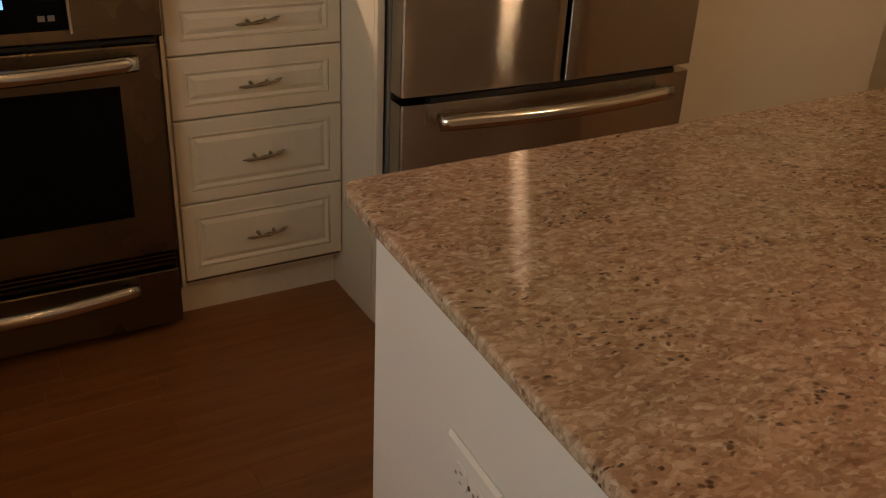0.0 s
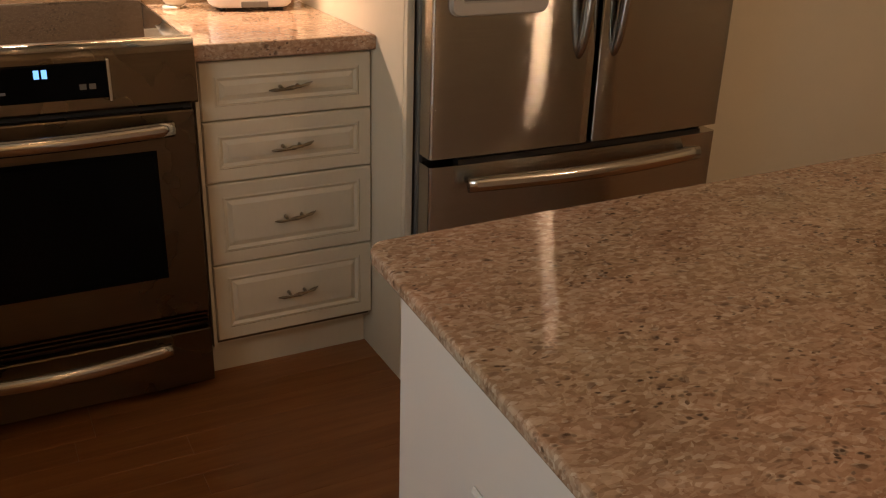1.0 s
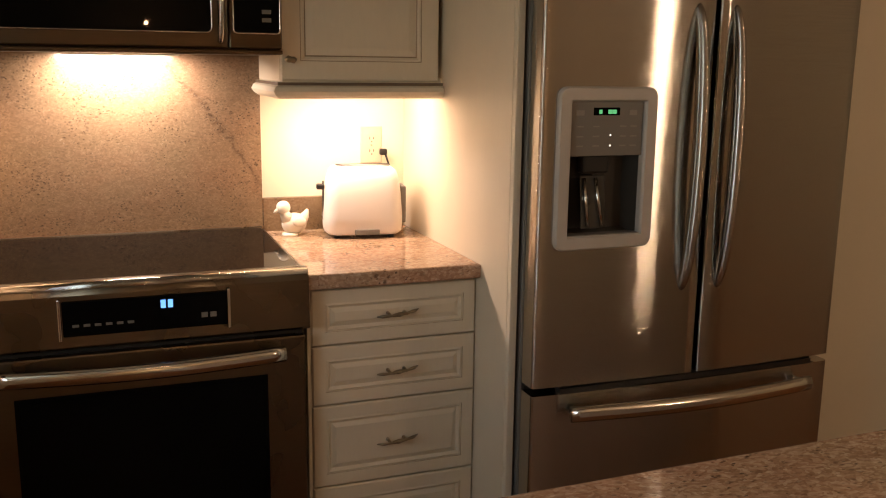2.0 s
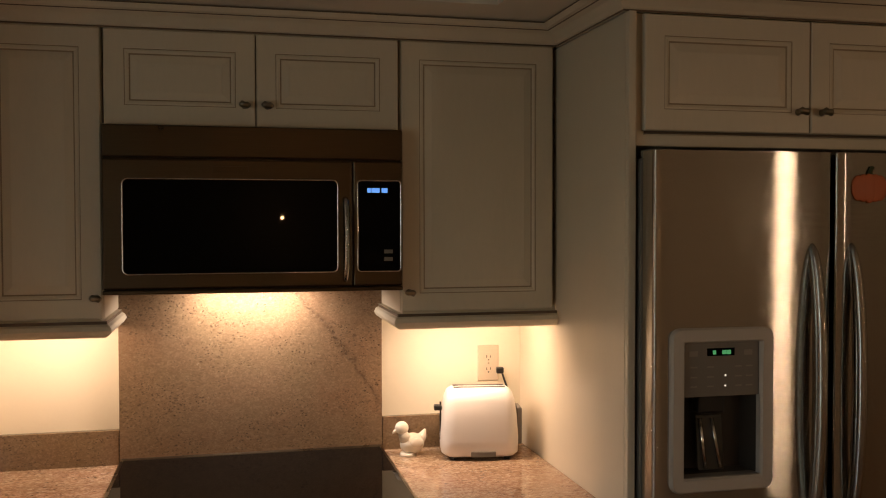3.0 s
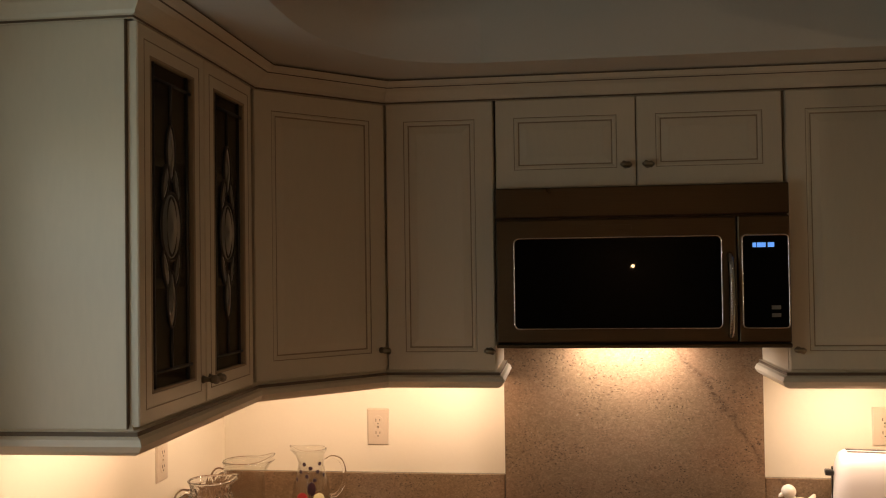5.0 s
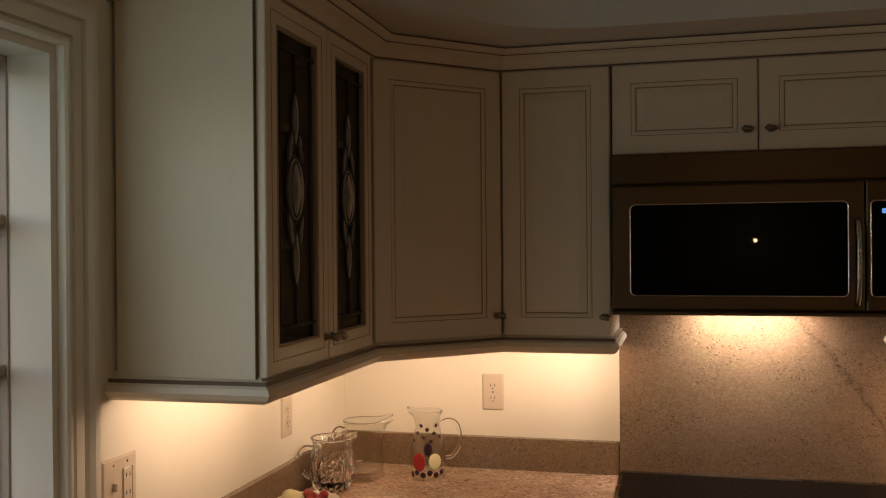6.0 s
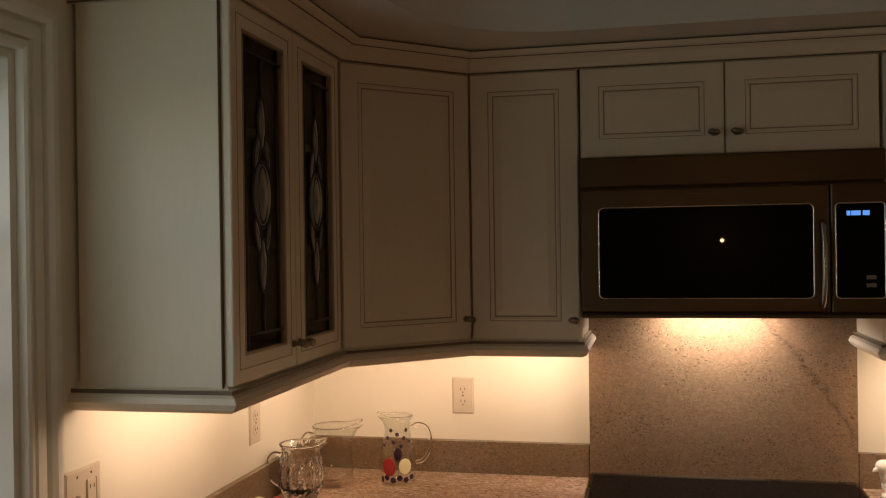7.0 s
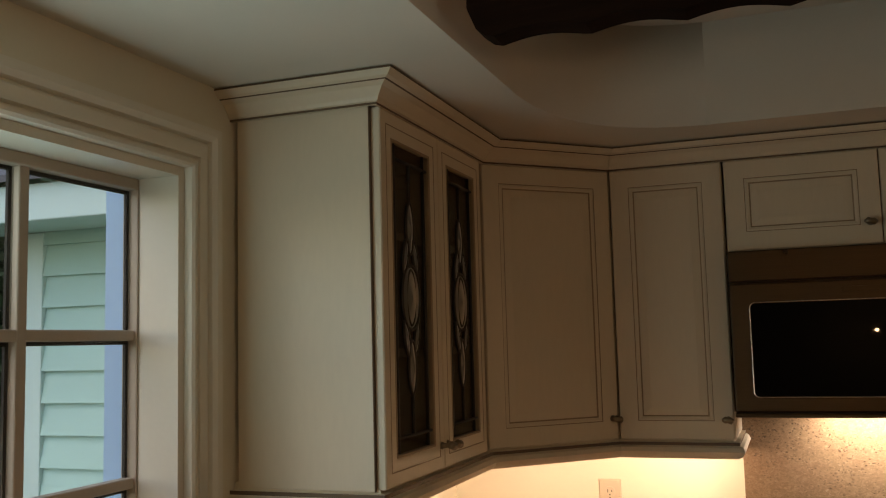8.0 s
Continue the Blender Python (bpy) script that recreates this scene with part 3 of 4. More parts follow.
# diagonal corner cabinet: a five-sided body
bm = bmesh.new()
pl = [(-0.990, -0.628), (-0.708, -0.341), (-0.6945, -0.335), (-0.6945, -0.004), (XL + .004, -0.004), (XL + .004, -0.642), (-0.990, -0.642)]
lo_, hi_ = [bm.verts.new((x, y, UZ)) for x, y in pl], [bm.verts.new((x, y, UZ + UH)) for x, y in pl]
bm.faces.new(lo_), bm.faces.new(hi_)
for k in range(7):
    bm.faces.new((lo_[k], lo_[(k + 1) % 7], hi_[(k + 1) % 7], hi_[k]))
corner = thing("corner_cabinet", "cream glazed diagonal corner cabinet with one raised-panel door", "cabinet", None, "upper cabinets")
part("body", bm, CREAM, corner)
dg = math.degrees(math.atan2(-0.357 + 0.645, -0.694 + 0.977))
d = part("door", rings(.402, .743, RAISED, .017), [CREAM, GLAZE], corner, at=pose(-0.975, -0.643, UZ + .002, 0, 0, dg))
knob(d, .384, .057)


def glass_cabinet():
    c = thing("glass_cabinet", "cream glazed wall cabinet with two leaded glass doors", "cabinet", pose(-0.970, -1.310, UZ, 0, 0, 90), "upper cabinets")
    w, h, dp = .663, UH, .320
    part("end_panel", box(0, .018, .0205, dp, 0, h, .0015), CREAM, c)
    part("end_panel", box(w - .018, w, .041, dp, 0, h), CREAM, c)
    part("back_panel", box(.018, w - .018, dp - .012, dp - .001, 0, h), CREAM, c)
    part("top_panel", box(.018, w - .018, .041, dp - .012, h - .018, h), CREAM, c)
    part("bottom_panel", box(.018, w - .018, .041, dp - .012, 0, .018), CREAM, c)
    for z in (.25, .50):
        part("shelf", box(.019, w - .019, .05, dp - .013, z, z + .018), CREAM, c)
    part("face_frame", frame_ring(w - .038, h, .012, .018, x=.019, front=.0215), CREAM, c)
    # dark strip painted as the shade beside the glass door
    part("edge_shade_strip", box(.0005, .017, .0195, .0208, 0, h), SHADOW_GAP, c)
    for x0, kx, dw in ((.010, .300, .316), (.330, .018, .305)):
        dh = .741
        d = part("door", frame_ring(dw, dh, .056, .019, lip=.005), CREAM, c, at=pose(x0, 0, .003))
        part("bead", frame_ring(dw - .104, dh - .104, .006, .010, .052, .052, front=-.001, lip=.002), GLAZE, d, "brown glazed bead round the pane")
        part("glaze_line", frame_ring(dw - .052, dh - .052, .0022, .003, .026, .026, front=-.0008, lip=.0004), GLAZE, d)
        p = part("pane", box(.054, dw - .054, .009, .012, .054, dh - .054), CABINET_GLASS, d, "clear leaded glass pane")
        p.visible_shadow = False
        mx, z0, z1, y = dw / 2, .058, dh - .058, .0075
        def came(pts, closed=False):
            part("came", tube(pts, .0037, 6, closed=closed), LEAD, d)
        # border lines and stem
        bd = .020
        for q in ([(.058 + bd, y, z0), (.058 + bd, y, z1)], [(dw - .058 - bd, y, z0), (dw - .058 - bd, y, z1)], [(.056, y, z0 + .03), (dw - .056, y, z0 + .03)], [(.056, y, z1 - .03), (dw - .056, y, z1 - .03)],
                  [(mx, y, z0 + .03), (mx, y, dh / 2 - .20)], [(mx, y, dh / 2 + .20), (mx, y, z1 - .03)]):
            came(q)

        def leaf(cz, half, wide, tilt=0.0, cx=0.0, point=.25):
            pts = []
            for s in range(24):
                q = 2 * math.pi * s / 24
                u, v = wide * math.sin(q) * abs(math.sin(q)) ** point, half * math.cos(q)
                pts.append((mx + cx + u * math.cos(tilt) + v * math.sin(tilt), y, cz + v * math.cos(tilt) - u * math.sin(tilt)))
            came(pts, True)
            b = bmesh.new()
            ring = [b.verts.new((px * .93 + (mx + cx) * .07, y - .001, pz * .93 + cz * .07)) for px, _, pz in pts]
            mid = b.verts.new((mx + cx, y - .006, cz))
            for s in range(24):
                b.faces.new((ring[s], ring[(s + 1) % 24], mid))
            b.faces.new(ring[::-1])
            part("bevel_piece", b, BEVEL_GLASS, d)
        zc = dh / 2
        leaf(zc, .058, .023, point=.1)
        leaf(zc, .068, .047, point=0)
        leaf(zc + .145, .056, .019), leaf(zc - .145, .056, .019)
        for s in (-1, 1):
            leaf(zc + .086, .038, .012, s * -.30, s * .026), leaf(zc - .086, .038, .012, s * .30, s * .026)
        knob(d, kx, .050)
    return c


glass_cabinet()

# tall panel and cabinet over the refrigerator
tall = thing("partition", "tall cream painted end panel beside the refrigerator", "partition", None)
part("side", box(.844, .866, -.812, -.002, 0, 2.118, .002), CREAM, tall)
part("edge_stile", box(.844, .864, -.832, -.8125, 0, 2.118, .003), CREAM, tall)
tall = thing("partition", "tall cream painted end panel at the far side of refrigerator", "partition", None)
part("side", box(1.786, 1.828, -.812, -.002, 0, 2.118, .002), CREAM, tall)
over = thing("over_refrigerator_cabinet", "cream glazed cabinet with two doors above the refrigerator", "cabinet", pose(.863, -.834, 1.803), "upper cabinets")
part("body", box(.001, .936, .045, .82, 0, .314), CREAM, over)
part("face_frame", frame_ring(.935, .314, .030, .020, front=.022), CREAM, over)
part("gap_shade", box(.020, .915, .040, .0445, .020, .300), SHADOW_GAP, over)
door(over, .022, .036, .440, .274, .002, knob_at=(.408, .052))
door(over, .466, .036, .440, .274, .002, knob_at=(.030, .052))

# drawer base by the range
DX0, DX1 = .388, .843
base = thing("drawer_base_cabinet", "cream glazed base cabinet with four drawers and pewter pulls", "cabinet", pose(DX0, -.622, 0), "base cabinets")
W = DX1 - DX0
part("body", box(.001, W - .001, .021, .615, .105, .874), CREAM, base)
part("gap_shade", box(.003, W - .003, .0195, .0209, .11, .872), SHADOW_GAP, base)
part("toe_kick", box(.004, W - .001, .062, .08, 0, .105), CREAM, base)
part("filler", box(.001, .010, .004, .0195, .105, .872), CREAM, base)
for z0, z1 in ((.125, .339), (.343, .562), (.566, .721), (.725, .868)):
    d = part("drawer", rings(W - .014, z1 - z0, DRAWER, .019), [CREAM, GLAZE], base, at=pose(.012, 0, z0))
    pull(d, (W - .014) / 2, (z1 - z0) / 2)


def worktop(name, label, plan, z0=.876, z1=.915, ease=.006):
    bm = bmesh.new()
    lo = [bm.verts.new((x, y, z0)) for x, y in plan]
    f = bm.faces.new(lo)
    got = bmesh.ops.extrude_face_region(bm, geom=[f])
    for v in got["geom"]:
        if isinstance(v, bmesh.types.BMVert):
            v.co.z = z1
    es = [e for e in bm.edges if all(abs(v.co.z - z1) < 1e-5 for v in e.verts) or all(abs(v.co.z - z0) < 1e-5 for v in e.verts)]
    bmesh.ops.bevel(bm, geom=es, offset=ease, segments=3, affect="EDGES", profile=.5)
    ob = part(name, bm, GRANITE)
    return tagged(ob, label, "worktop")


worktop("worktop", "polished tan granite worktop beside the range with toaster on it", [(.387, -.65), (.843, -.65), (.843, -.022), (.387, -.022)])
worktop("worktop", "polished tan granite corner worktop with pitchers on it", [(-.387, -.022), (XL + .022, -.022), (XL + .022, -3.6), (-.65, -3.6), (-.65, -1.00), (-.60, -.95), (-.60, -.72), (-.53, -.65), (-.387, -.65)])
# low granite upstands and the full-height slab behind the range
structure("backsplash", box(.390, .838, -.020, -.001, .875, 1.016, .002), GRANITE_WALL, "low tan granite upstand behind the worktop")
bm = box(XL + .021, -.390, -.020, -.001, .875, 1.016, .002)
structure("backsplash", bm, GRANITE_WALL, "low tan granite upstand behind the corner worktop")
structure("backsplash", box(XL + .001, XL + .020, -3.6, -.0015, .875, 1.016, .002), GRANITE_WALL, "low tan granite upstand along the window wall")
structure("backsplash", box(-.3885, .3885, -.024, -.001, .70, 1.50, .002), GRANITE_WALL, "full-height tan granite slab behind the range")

lb = thing("corner_base_cabinet", "cream base cabinet under the corner worktop", "cabinet", None, "base cabinets")
part("body", box(XL + .005, -.392, -.600, -.023, .105, .874), CREAM, lb)
part("toe_kick", box(XL + .005, -.394, -.56, -.54, 0, .105), CREAM, lb)
door(lb, -.655, .128, .255, .740, -.621)
sb = thing("sink_base_cabinet", "cream base cabinet run under the window worktop", "cabinet", None, "base cabinets")
part("body", box(XL + .005, -.69, -3.6, -.605, .105, .874), CREAM, sb)
part("toe_kick", box(-.76, -.74, -3.6, -.605, 0, .105), CREAM, sb)
for k in range(5):
    part("door", rings(.52, .74, RAISED, .019), [CREAM, GLAZE], sb, at=pose(-.669, -3.52 + k * .53, .128, 0, 0, 90))


def ceiling_beam():
    """A dark board hung under the raised ceiling: scalloped lower edge, rounded ends."""
    c = thing("ceiling_beam", "dark stained wooden ceiling beam with scalloped lower edge", "beam", pose(0, -1.55, 0))
    x0, x1, z0, n, deep, r = -0.70, 1.828, 2.138, 170, .055, .045
    bm = bmesh.new()
    rows_ = []
    for off in (0, deep):
        low, high = [], []
        for k in range(n + 1):
            x = x0 + (x1 - x0) * k / n
            d = min(x - x0, x1 - x, r)
            z = z0 + .011 * abs(math.sin(math.pi * (x - x0 - .04) / .15)) + r - math.sqrt(r * r - (r - d) ** 2)
            low.append(bm.verts.new((x, off, z))), high.append(bm.verts.new((x, off, ZC - .002)))
        rows_.append((low, high))
    (l0, t0), (l1, t1) = rows_
    for k in range(n):
        for q in ((l0[k], l0[k + 1], t0[k + 1], t0[k]), (l1[k], l1[k + 1], t1[k + 1], t1[k]), (l0[k], l0[k + 1], l1[k + 1], l1[k]), (t0[k], t0[k + 1], t1[k + 1], t1[k])):
            bm.faces.new(q)
    for k in (0, n):
        bm.faces.new((l0[k], l1[k], t1[k], t0[k]))
    part("board", bm, DARK_WOOD, c)
    part("ceiling_cleat", box(x0 + .05, x1 - .05, deep + .001, deep + .041, ZC - .045, ZC - .002, .003), DARK_WOOD, c)


ceiling_beam()


# ---- island body and its outlet ----
ISLAND_AT = pose(0.299, -1.869, 0, 0, 0, -3.4)
isl = thing("kitchen_island", "white painted kitchen island under a granite top", "island", ISLAND_AT)
bm = box(.034, 1.84, -2.05, -.042, 0.004, .8965, .003)
for v in bm.verts:
    v.co.y += .078 * v.co.x * (v.co.y > -1)
part("body", bm, ISLAND, isl)
top_plan = [(.036, .003), (1.9, .148), (1.9, -2.15), (0, -2.15), (0, -.033), (.003, -.019), (.010, -.007), (.021, 0)]
ob = worktop("island_top", "large polished tan granite island top with eased edge", top_plan[::-1], .897, .915, .005)
ob.matrix_basis = ISLAND_AT


def outlet(m, wide=.070, tall=.116, kind="duplex", mat=None, label="ivory duplex wall outlet plate", slot=None):
    """A wall plate that faces -y, its centre at the origin."""
    mat, slot, q = mat or IVORY, slot or BLACK, .7 if slot else 1
    o = thing("wall_outlet" if kind == "duplex" else "switch_plate", label, "outlet" if kind == "duplex" else "switch", m)
    part("plate", rings(wide, tall, [(0, -.002, 0), (.004, -.006, 0)], -.0005, x=-wide / 2, z=-tall / 2), mat, o)
    if kind == "duplex":
        for s in (-1, 1):
            r = part("receptacle", lathe([(.0165, -.001), (.0165, .0068), (.0158, .0074)], 20, m=pose(0, 0, s * .0195, 90)), mat, o)
            for dx, hh in ((-.0063, .0045), (.0063, .0036)):
                part("slot", box(dx - .0011 * q, dx + .0011 * q, -.0080, -.0072, s * .0195 + .002 - hh * q, s * .0195 + .002 + hh * q), slot, r)
            part("slot", box(-.002, .002, -.0080, -.0072, s * .0195 - .0105, s * .0195 - .0068), slot, r)
        part("screw", lathe([(.003, 0), (.0028, .0012)], 10, m=pose(0, -.0058, 0, 90)), CHROME, o)
    else:
        for dx in (-.023, .023):
            if dx < 0:
                part("toggle", box(dx - .004, dx + .004, -.016, -.005, -.006, .010, .002), mat, o)
            else:
                r = part("receptacle", box(dx - .016, dx + .016, -.0085, -.005, -.034, .034, .004), mat, o)
                for s in (-1, 1):
                    for q in (-.006, .006):
                        part("slot", box(dx + q - .001, dx + q + .001, -.0092, -.0086, s * .018 - .004, s * .018 + .004), BLACK, r)
            for s in (-1, 1):
                part("screw", lathe([(.003, 0), (.0028, .0012)], 10, m=pose(dx, -.0058, s * .045, 90)), CHROME, o)
    return o


o = outlet(ISLAND_AT @ pose(.034, -.312, .702, 0, 90, -90), .070, .112, mat=ISLAND, slot=GLAZE, label="white duplex outlet set sideways in the island side")
outlet(pose(-.7915, 0, 1.158), label="ivory duplex wall outlet above the corner worktop")
outlet(pose(.7375, 0, 1.170), label="ivory duplex wall outlet with toaster plug")
outlet(pose(XL, -.482, 1.146, 0, 0, 90), label="ivory duplex wall outlet under glass cabinet")
outlet(pose(XL, -1.296, 1.152, 0, 0, 90), .116, .118, "switch", label="ivory double plate with switch and outlet")

# ---- range ----


def bow_handle(parent, x0, x1, y, z, out, r=.013, squash=1.3, rise=0.0):
    pts, n = [], 18
    for k in range(n + 1):
        s = k / n
        pts.append((x0 + (x1 - x0) * s, y - .026 - out * math.sin(math.pi * s), z + rise * math.sin(math.pi * s)))
    h = part("handle", tube(pts, r, 12, squash=squash), CHROME, parent, "bowed satin steel handle", smooth=True)
    for s in (0, n):
        p = pts[s]
        dx = .020 if s == 0 else -.020
        part("bracket", tube([(p[0] + dx, y + .002, z), (p[0] + dx, p[1] - .004, z)], r * .8, 10), CHROME, h)
    return h


def bar_text(parent, name, x, y, z, w, h, mat, n=1, gap=.25):
    step = w / n
    for k in range(n):
        part(name, box(x + k * step, x + (k + 1 - gap) * step, y - .0008, y, z, z + h), mat, parent)


def digits(parent, spans, y, z, h, mat):
    """Unreadable glowing figures as plain bars: (x, width) for each."""
    for x, w in spans:
        part("digit_bar", box(x, x + w, y - .0008, y, z, z + h), mat, parent)


def kitchen_range():
    c = thing("kitchen_range", "stainless slide-in range with black glass cooktop and oven", "stove", pose(0, 0, 0))
    part("body", box(-.378, .378, -.628, -.030, .075, .905), STEEL_SHADED, c)
    for sx in (-.34, .34):
        for sy in (-.58, -.10):
            part("foot", box(sx - .02, sx + .02, sy - .02, sy + .02, 0, .075), BLACK, c)
    part("kick_panel", box(-.366, .366, -.60, -.585, .002, .06), BLACK, c)
    part("cooktop", box(-.377, .377, -.600, -.046, .917, .931, .002), BLACK_GLASS, c, "black ceramic glass cooktop")
    part("cooktop_frame", box(-.388, .388, -.610, -.026, .9165, .926, .003), STEEL_RANGE_SHADED, c)
    part("rear_trim", box(-.384, .384, -.045, -.027, .926, .933, .003), STEEL_RANGE_SHADED, c)
    # front bullnose and control panel in one profile along x
    prof = [(-.600, .905), (-.600, .928), (-.612, .934), (-.630, .934), (-.645, .930), (-.655, .921), (-.660, .908), (-.666, .792), (-.660, .786), (-.628, .786), (-.628, .905)]
    bm = bmesh.new()
    a = [bm.verts.new((-.386, y, z)) for y, z in prof]
    b = [bm.verts.new((.386, y, z)) for y, z in prof]
    for k in range(len(prof)):
        f = bm.faces.new((a[k], a[(k + 1) % len(prof)], b[(k + 1) % len(prof)], b[k]))
        f.smooth = 0 < k < 6
    bm.faces.new(a), bm.faces.new(b[::-1])
    cp = part("control_panel", bm, STEEL_RANGE_SHADED, c)
    part("edge_trim", tube([(-.386, -.643, .9235), (.386, -.643, .9235)], .0125, 14), STEEL, cp, "polished rounded front edge")
    part("display_panel", box(-.170, .190, -.6685, -.655, .816, .897, .003), BLACK_GLASS, cp, "black glass clock and touch panel")
    for x in (-.176, .193):
        part("display_bracket", box(x - .004, x + .004, -.674, -.655, .806, .904, .003), CHROME, cp)
    digits(cp, ((.040, .011), (.056, .011)), -.6692, .868, .019, BLUE_GLOW)
    bar_text(cp, "touch_mark", -.15, -.6688, .838, .14, .006, GREY_PLASTIC, 6, .4)
    bar_text(cp, "touch_mark", .13, -.6688, .838, .04, .012, GREY_PLASTIC, 2, .3)
    # dark block stands for the shade in joints round the oven door
    part("gap", box(-.372, .372, -.640, -.629, .19, .786), DARK_GAP, c)
    d = part("oven_door", box(-.374, .374, -.668, -.641, .246, .773, .005), STEEL_RANGE_SHADED, c, "stainless oven door with black window")
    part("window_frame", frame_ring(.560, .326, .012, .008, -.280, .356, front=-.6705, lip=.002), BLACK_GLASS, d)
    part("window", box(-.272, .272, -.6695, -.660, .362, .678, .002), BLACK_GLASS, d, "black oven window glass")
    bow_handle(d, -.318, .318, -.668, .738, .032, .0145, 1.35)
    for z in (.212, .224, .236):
        part("vent_slat", box(-.370, .370, -.660, -.641, z - .003, z + .002), STEEL_SHADED, c)
    d = part("storage_drawer", box(-.374, .374, -.668, -.641, .040, .197, .005), STEEL_RANGE_SHADED, c)
    bow_handle(d, -.264, .264, -.668, .168, .030, .0145, 1.35)


kitchen_range()

# ---- microwave over the range ----


def microwave():
    c = thing("microwave", "stainless over-the-range microwave with black glass door", "microwave", pose(0, 0, 0))
    part("body", box(-.379, .379, -.398, -.004, 1.446, 1.869), STEEL_SHADED, c)
    part("vent_grille", box(-.381, .381, -.417, -.3985, 1.788, 1.869, .004), STEEL_SHADED, c, "plain steel vent panel, dim reflection painted into its colour")
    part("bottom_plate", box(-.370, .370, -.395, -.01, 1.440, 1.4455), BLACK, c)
    part("bottom_lip", box(-.381, .381, -.424, -.3985, 1.441, 1.452, .003), STEEL_SHADED, c)
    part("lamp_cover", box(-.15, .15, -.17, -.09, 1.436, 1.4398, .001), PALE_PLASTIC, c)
    d = part("door", box(-.380, .246, -.423, -.3990, 1.454, 1.784, .005), STEEL_SHADED, c)

    def window(x0, x1, z0, z1, r, parent, name):
        bm = bmesh.new()
        pts = []
        for cx, cz, a in ((x1 - r, z1 - r, 0), (x0 + r, z1 - r, 90), (x0 + r, z0 + r, 180), (x1 - r, z0 + r, 270)):
            for k in range(5):
                q = radians(a + 90 * k / 4)
                pts.append((cx + r * math.cos(q), cz + r * math.sin(q)))
        fr = [bm.verts.new((x, -.4252, z)) for x, z in pts]
        bk = [bm.verts.new((x, -.4150, z)) for x, z in pts]
        bm.faces.new(fr)
        for k in range(len(pts)):
            bm.faces.new((fr[k], fr[(k + 1) % len(pts)], bk[(k + 1) % len(pts)], bk[k]))
        part(name, bm, BLACK_GLASS, parent)
        part("glass_trim", tube([(x, -.4245, z) for x, z in pts], .0024, 6, closed=True), CHROME, parent, "thin bright steel trim")
    window(-.332, .207, 1.492, 1.733, .014, d, "window")
    part("badge", box(-.112, -.022, -.4252, -.4232, 1.752, 1.766, .001), STEEL_SHADED, d, "small plain maker's plate")
    pts = [(.227, -.420 - .034 * math.sin(math.pi * k / 20) ** .9, 1.474 + .104 * (1 - math.cos(math.pi * k / 20))) for k in range(21)]
    part("handle", tube(pts, .0105, 10, squash=.8), STEEL, d, "curved steel door handle", smooth=True)
    p = part("control_panel", box(.248, .380, -.423, -.3990, 1.454, 1.784, .004), STEEL_SHADED, c)
    window(.259, .375, 1.492, 1.733, .010, p, "touch_panel")
    digits(p, ((.285, .009), (.296, .022), (.323, .016)), -.4262, 1.701, .012, BLUE_GLOW)
    for z in (1.520, 1.540):
        bar_text(p, "button_mark", .330, -.4256, z, .024, .010, GREY_PLASTIC, 1, .05)
    return c


microwave()

# ---- refrigerator ----


def bowed(x0, x1, z0, z1, y, depth, bow, r=.010, cols=16, hole=None, span=(.868, 1.768)):
    """A door slab that shares one swelling front, bowed towards -y over the span, with rolled edges and perhaps an opening (x0, x1, z0, z1)."""
    bm = bmesh.new()
    xs = sorted(set([x0 + (x1 - x0) * k / cols for k in range(1, cols)] + (list(hole[:2]) if hole else [])))
    y0, y1 = (y - bow * math.sin(math.pi * min(1, max(0, (x - span[0]) / (span[1] - span[0])))) for x in (x0, x1))
    pts = [(x0, y + depth), (x0, y0 + r), (x0 + .002, y0 + .004), (x0 + .006, y0 + .001)]
    pts += [(x, y - bow * math.sin(math.pi * (x - span[0]) / (span[1] - span[0]))) for x in xs]
    pts += [(x1 - .006, y1 + .001), (x1 - .002, y1 + .004), (x1, y1 + r), (x1, y + depth)]
    zs = [z0] + (list(hole[2:]) if hole else []) + [z1]
    grid = [[bm.verts.new((x, yy, z)) for x, yy in pts] for z in zs]
    for zi in range(len(zs) - 1):
        for k in range(len(pts) - 1):
            if hole and zi == 1 and hole[0] - 1e-6 <= pts[k][0] and pts[k + 1][0] <= hole[1] + 1e-6:
                continue
            bm.faces.new((grid[zi][k], grid[zi][k + 1], grid[zi + 1][k + 1], grid[zi + 1][k])).smooth = 0 < k < len(pts) - 2
    for row in (grid[0][::-1], grid[-1]):
        bm.faces.new([bm.verts.new(v.co) for v in row])
    for zi in range(len(zs) - 1):
        bm.faces.new((grid[zi][0], grid[zi + 1][0], grid[zi + 1][-1], grid[zi][-1]))
    return bm


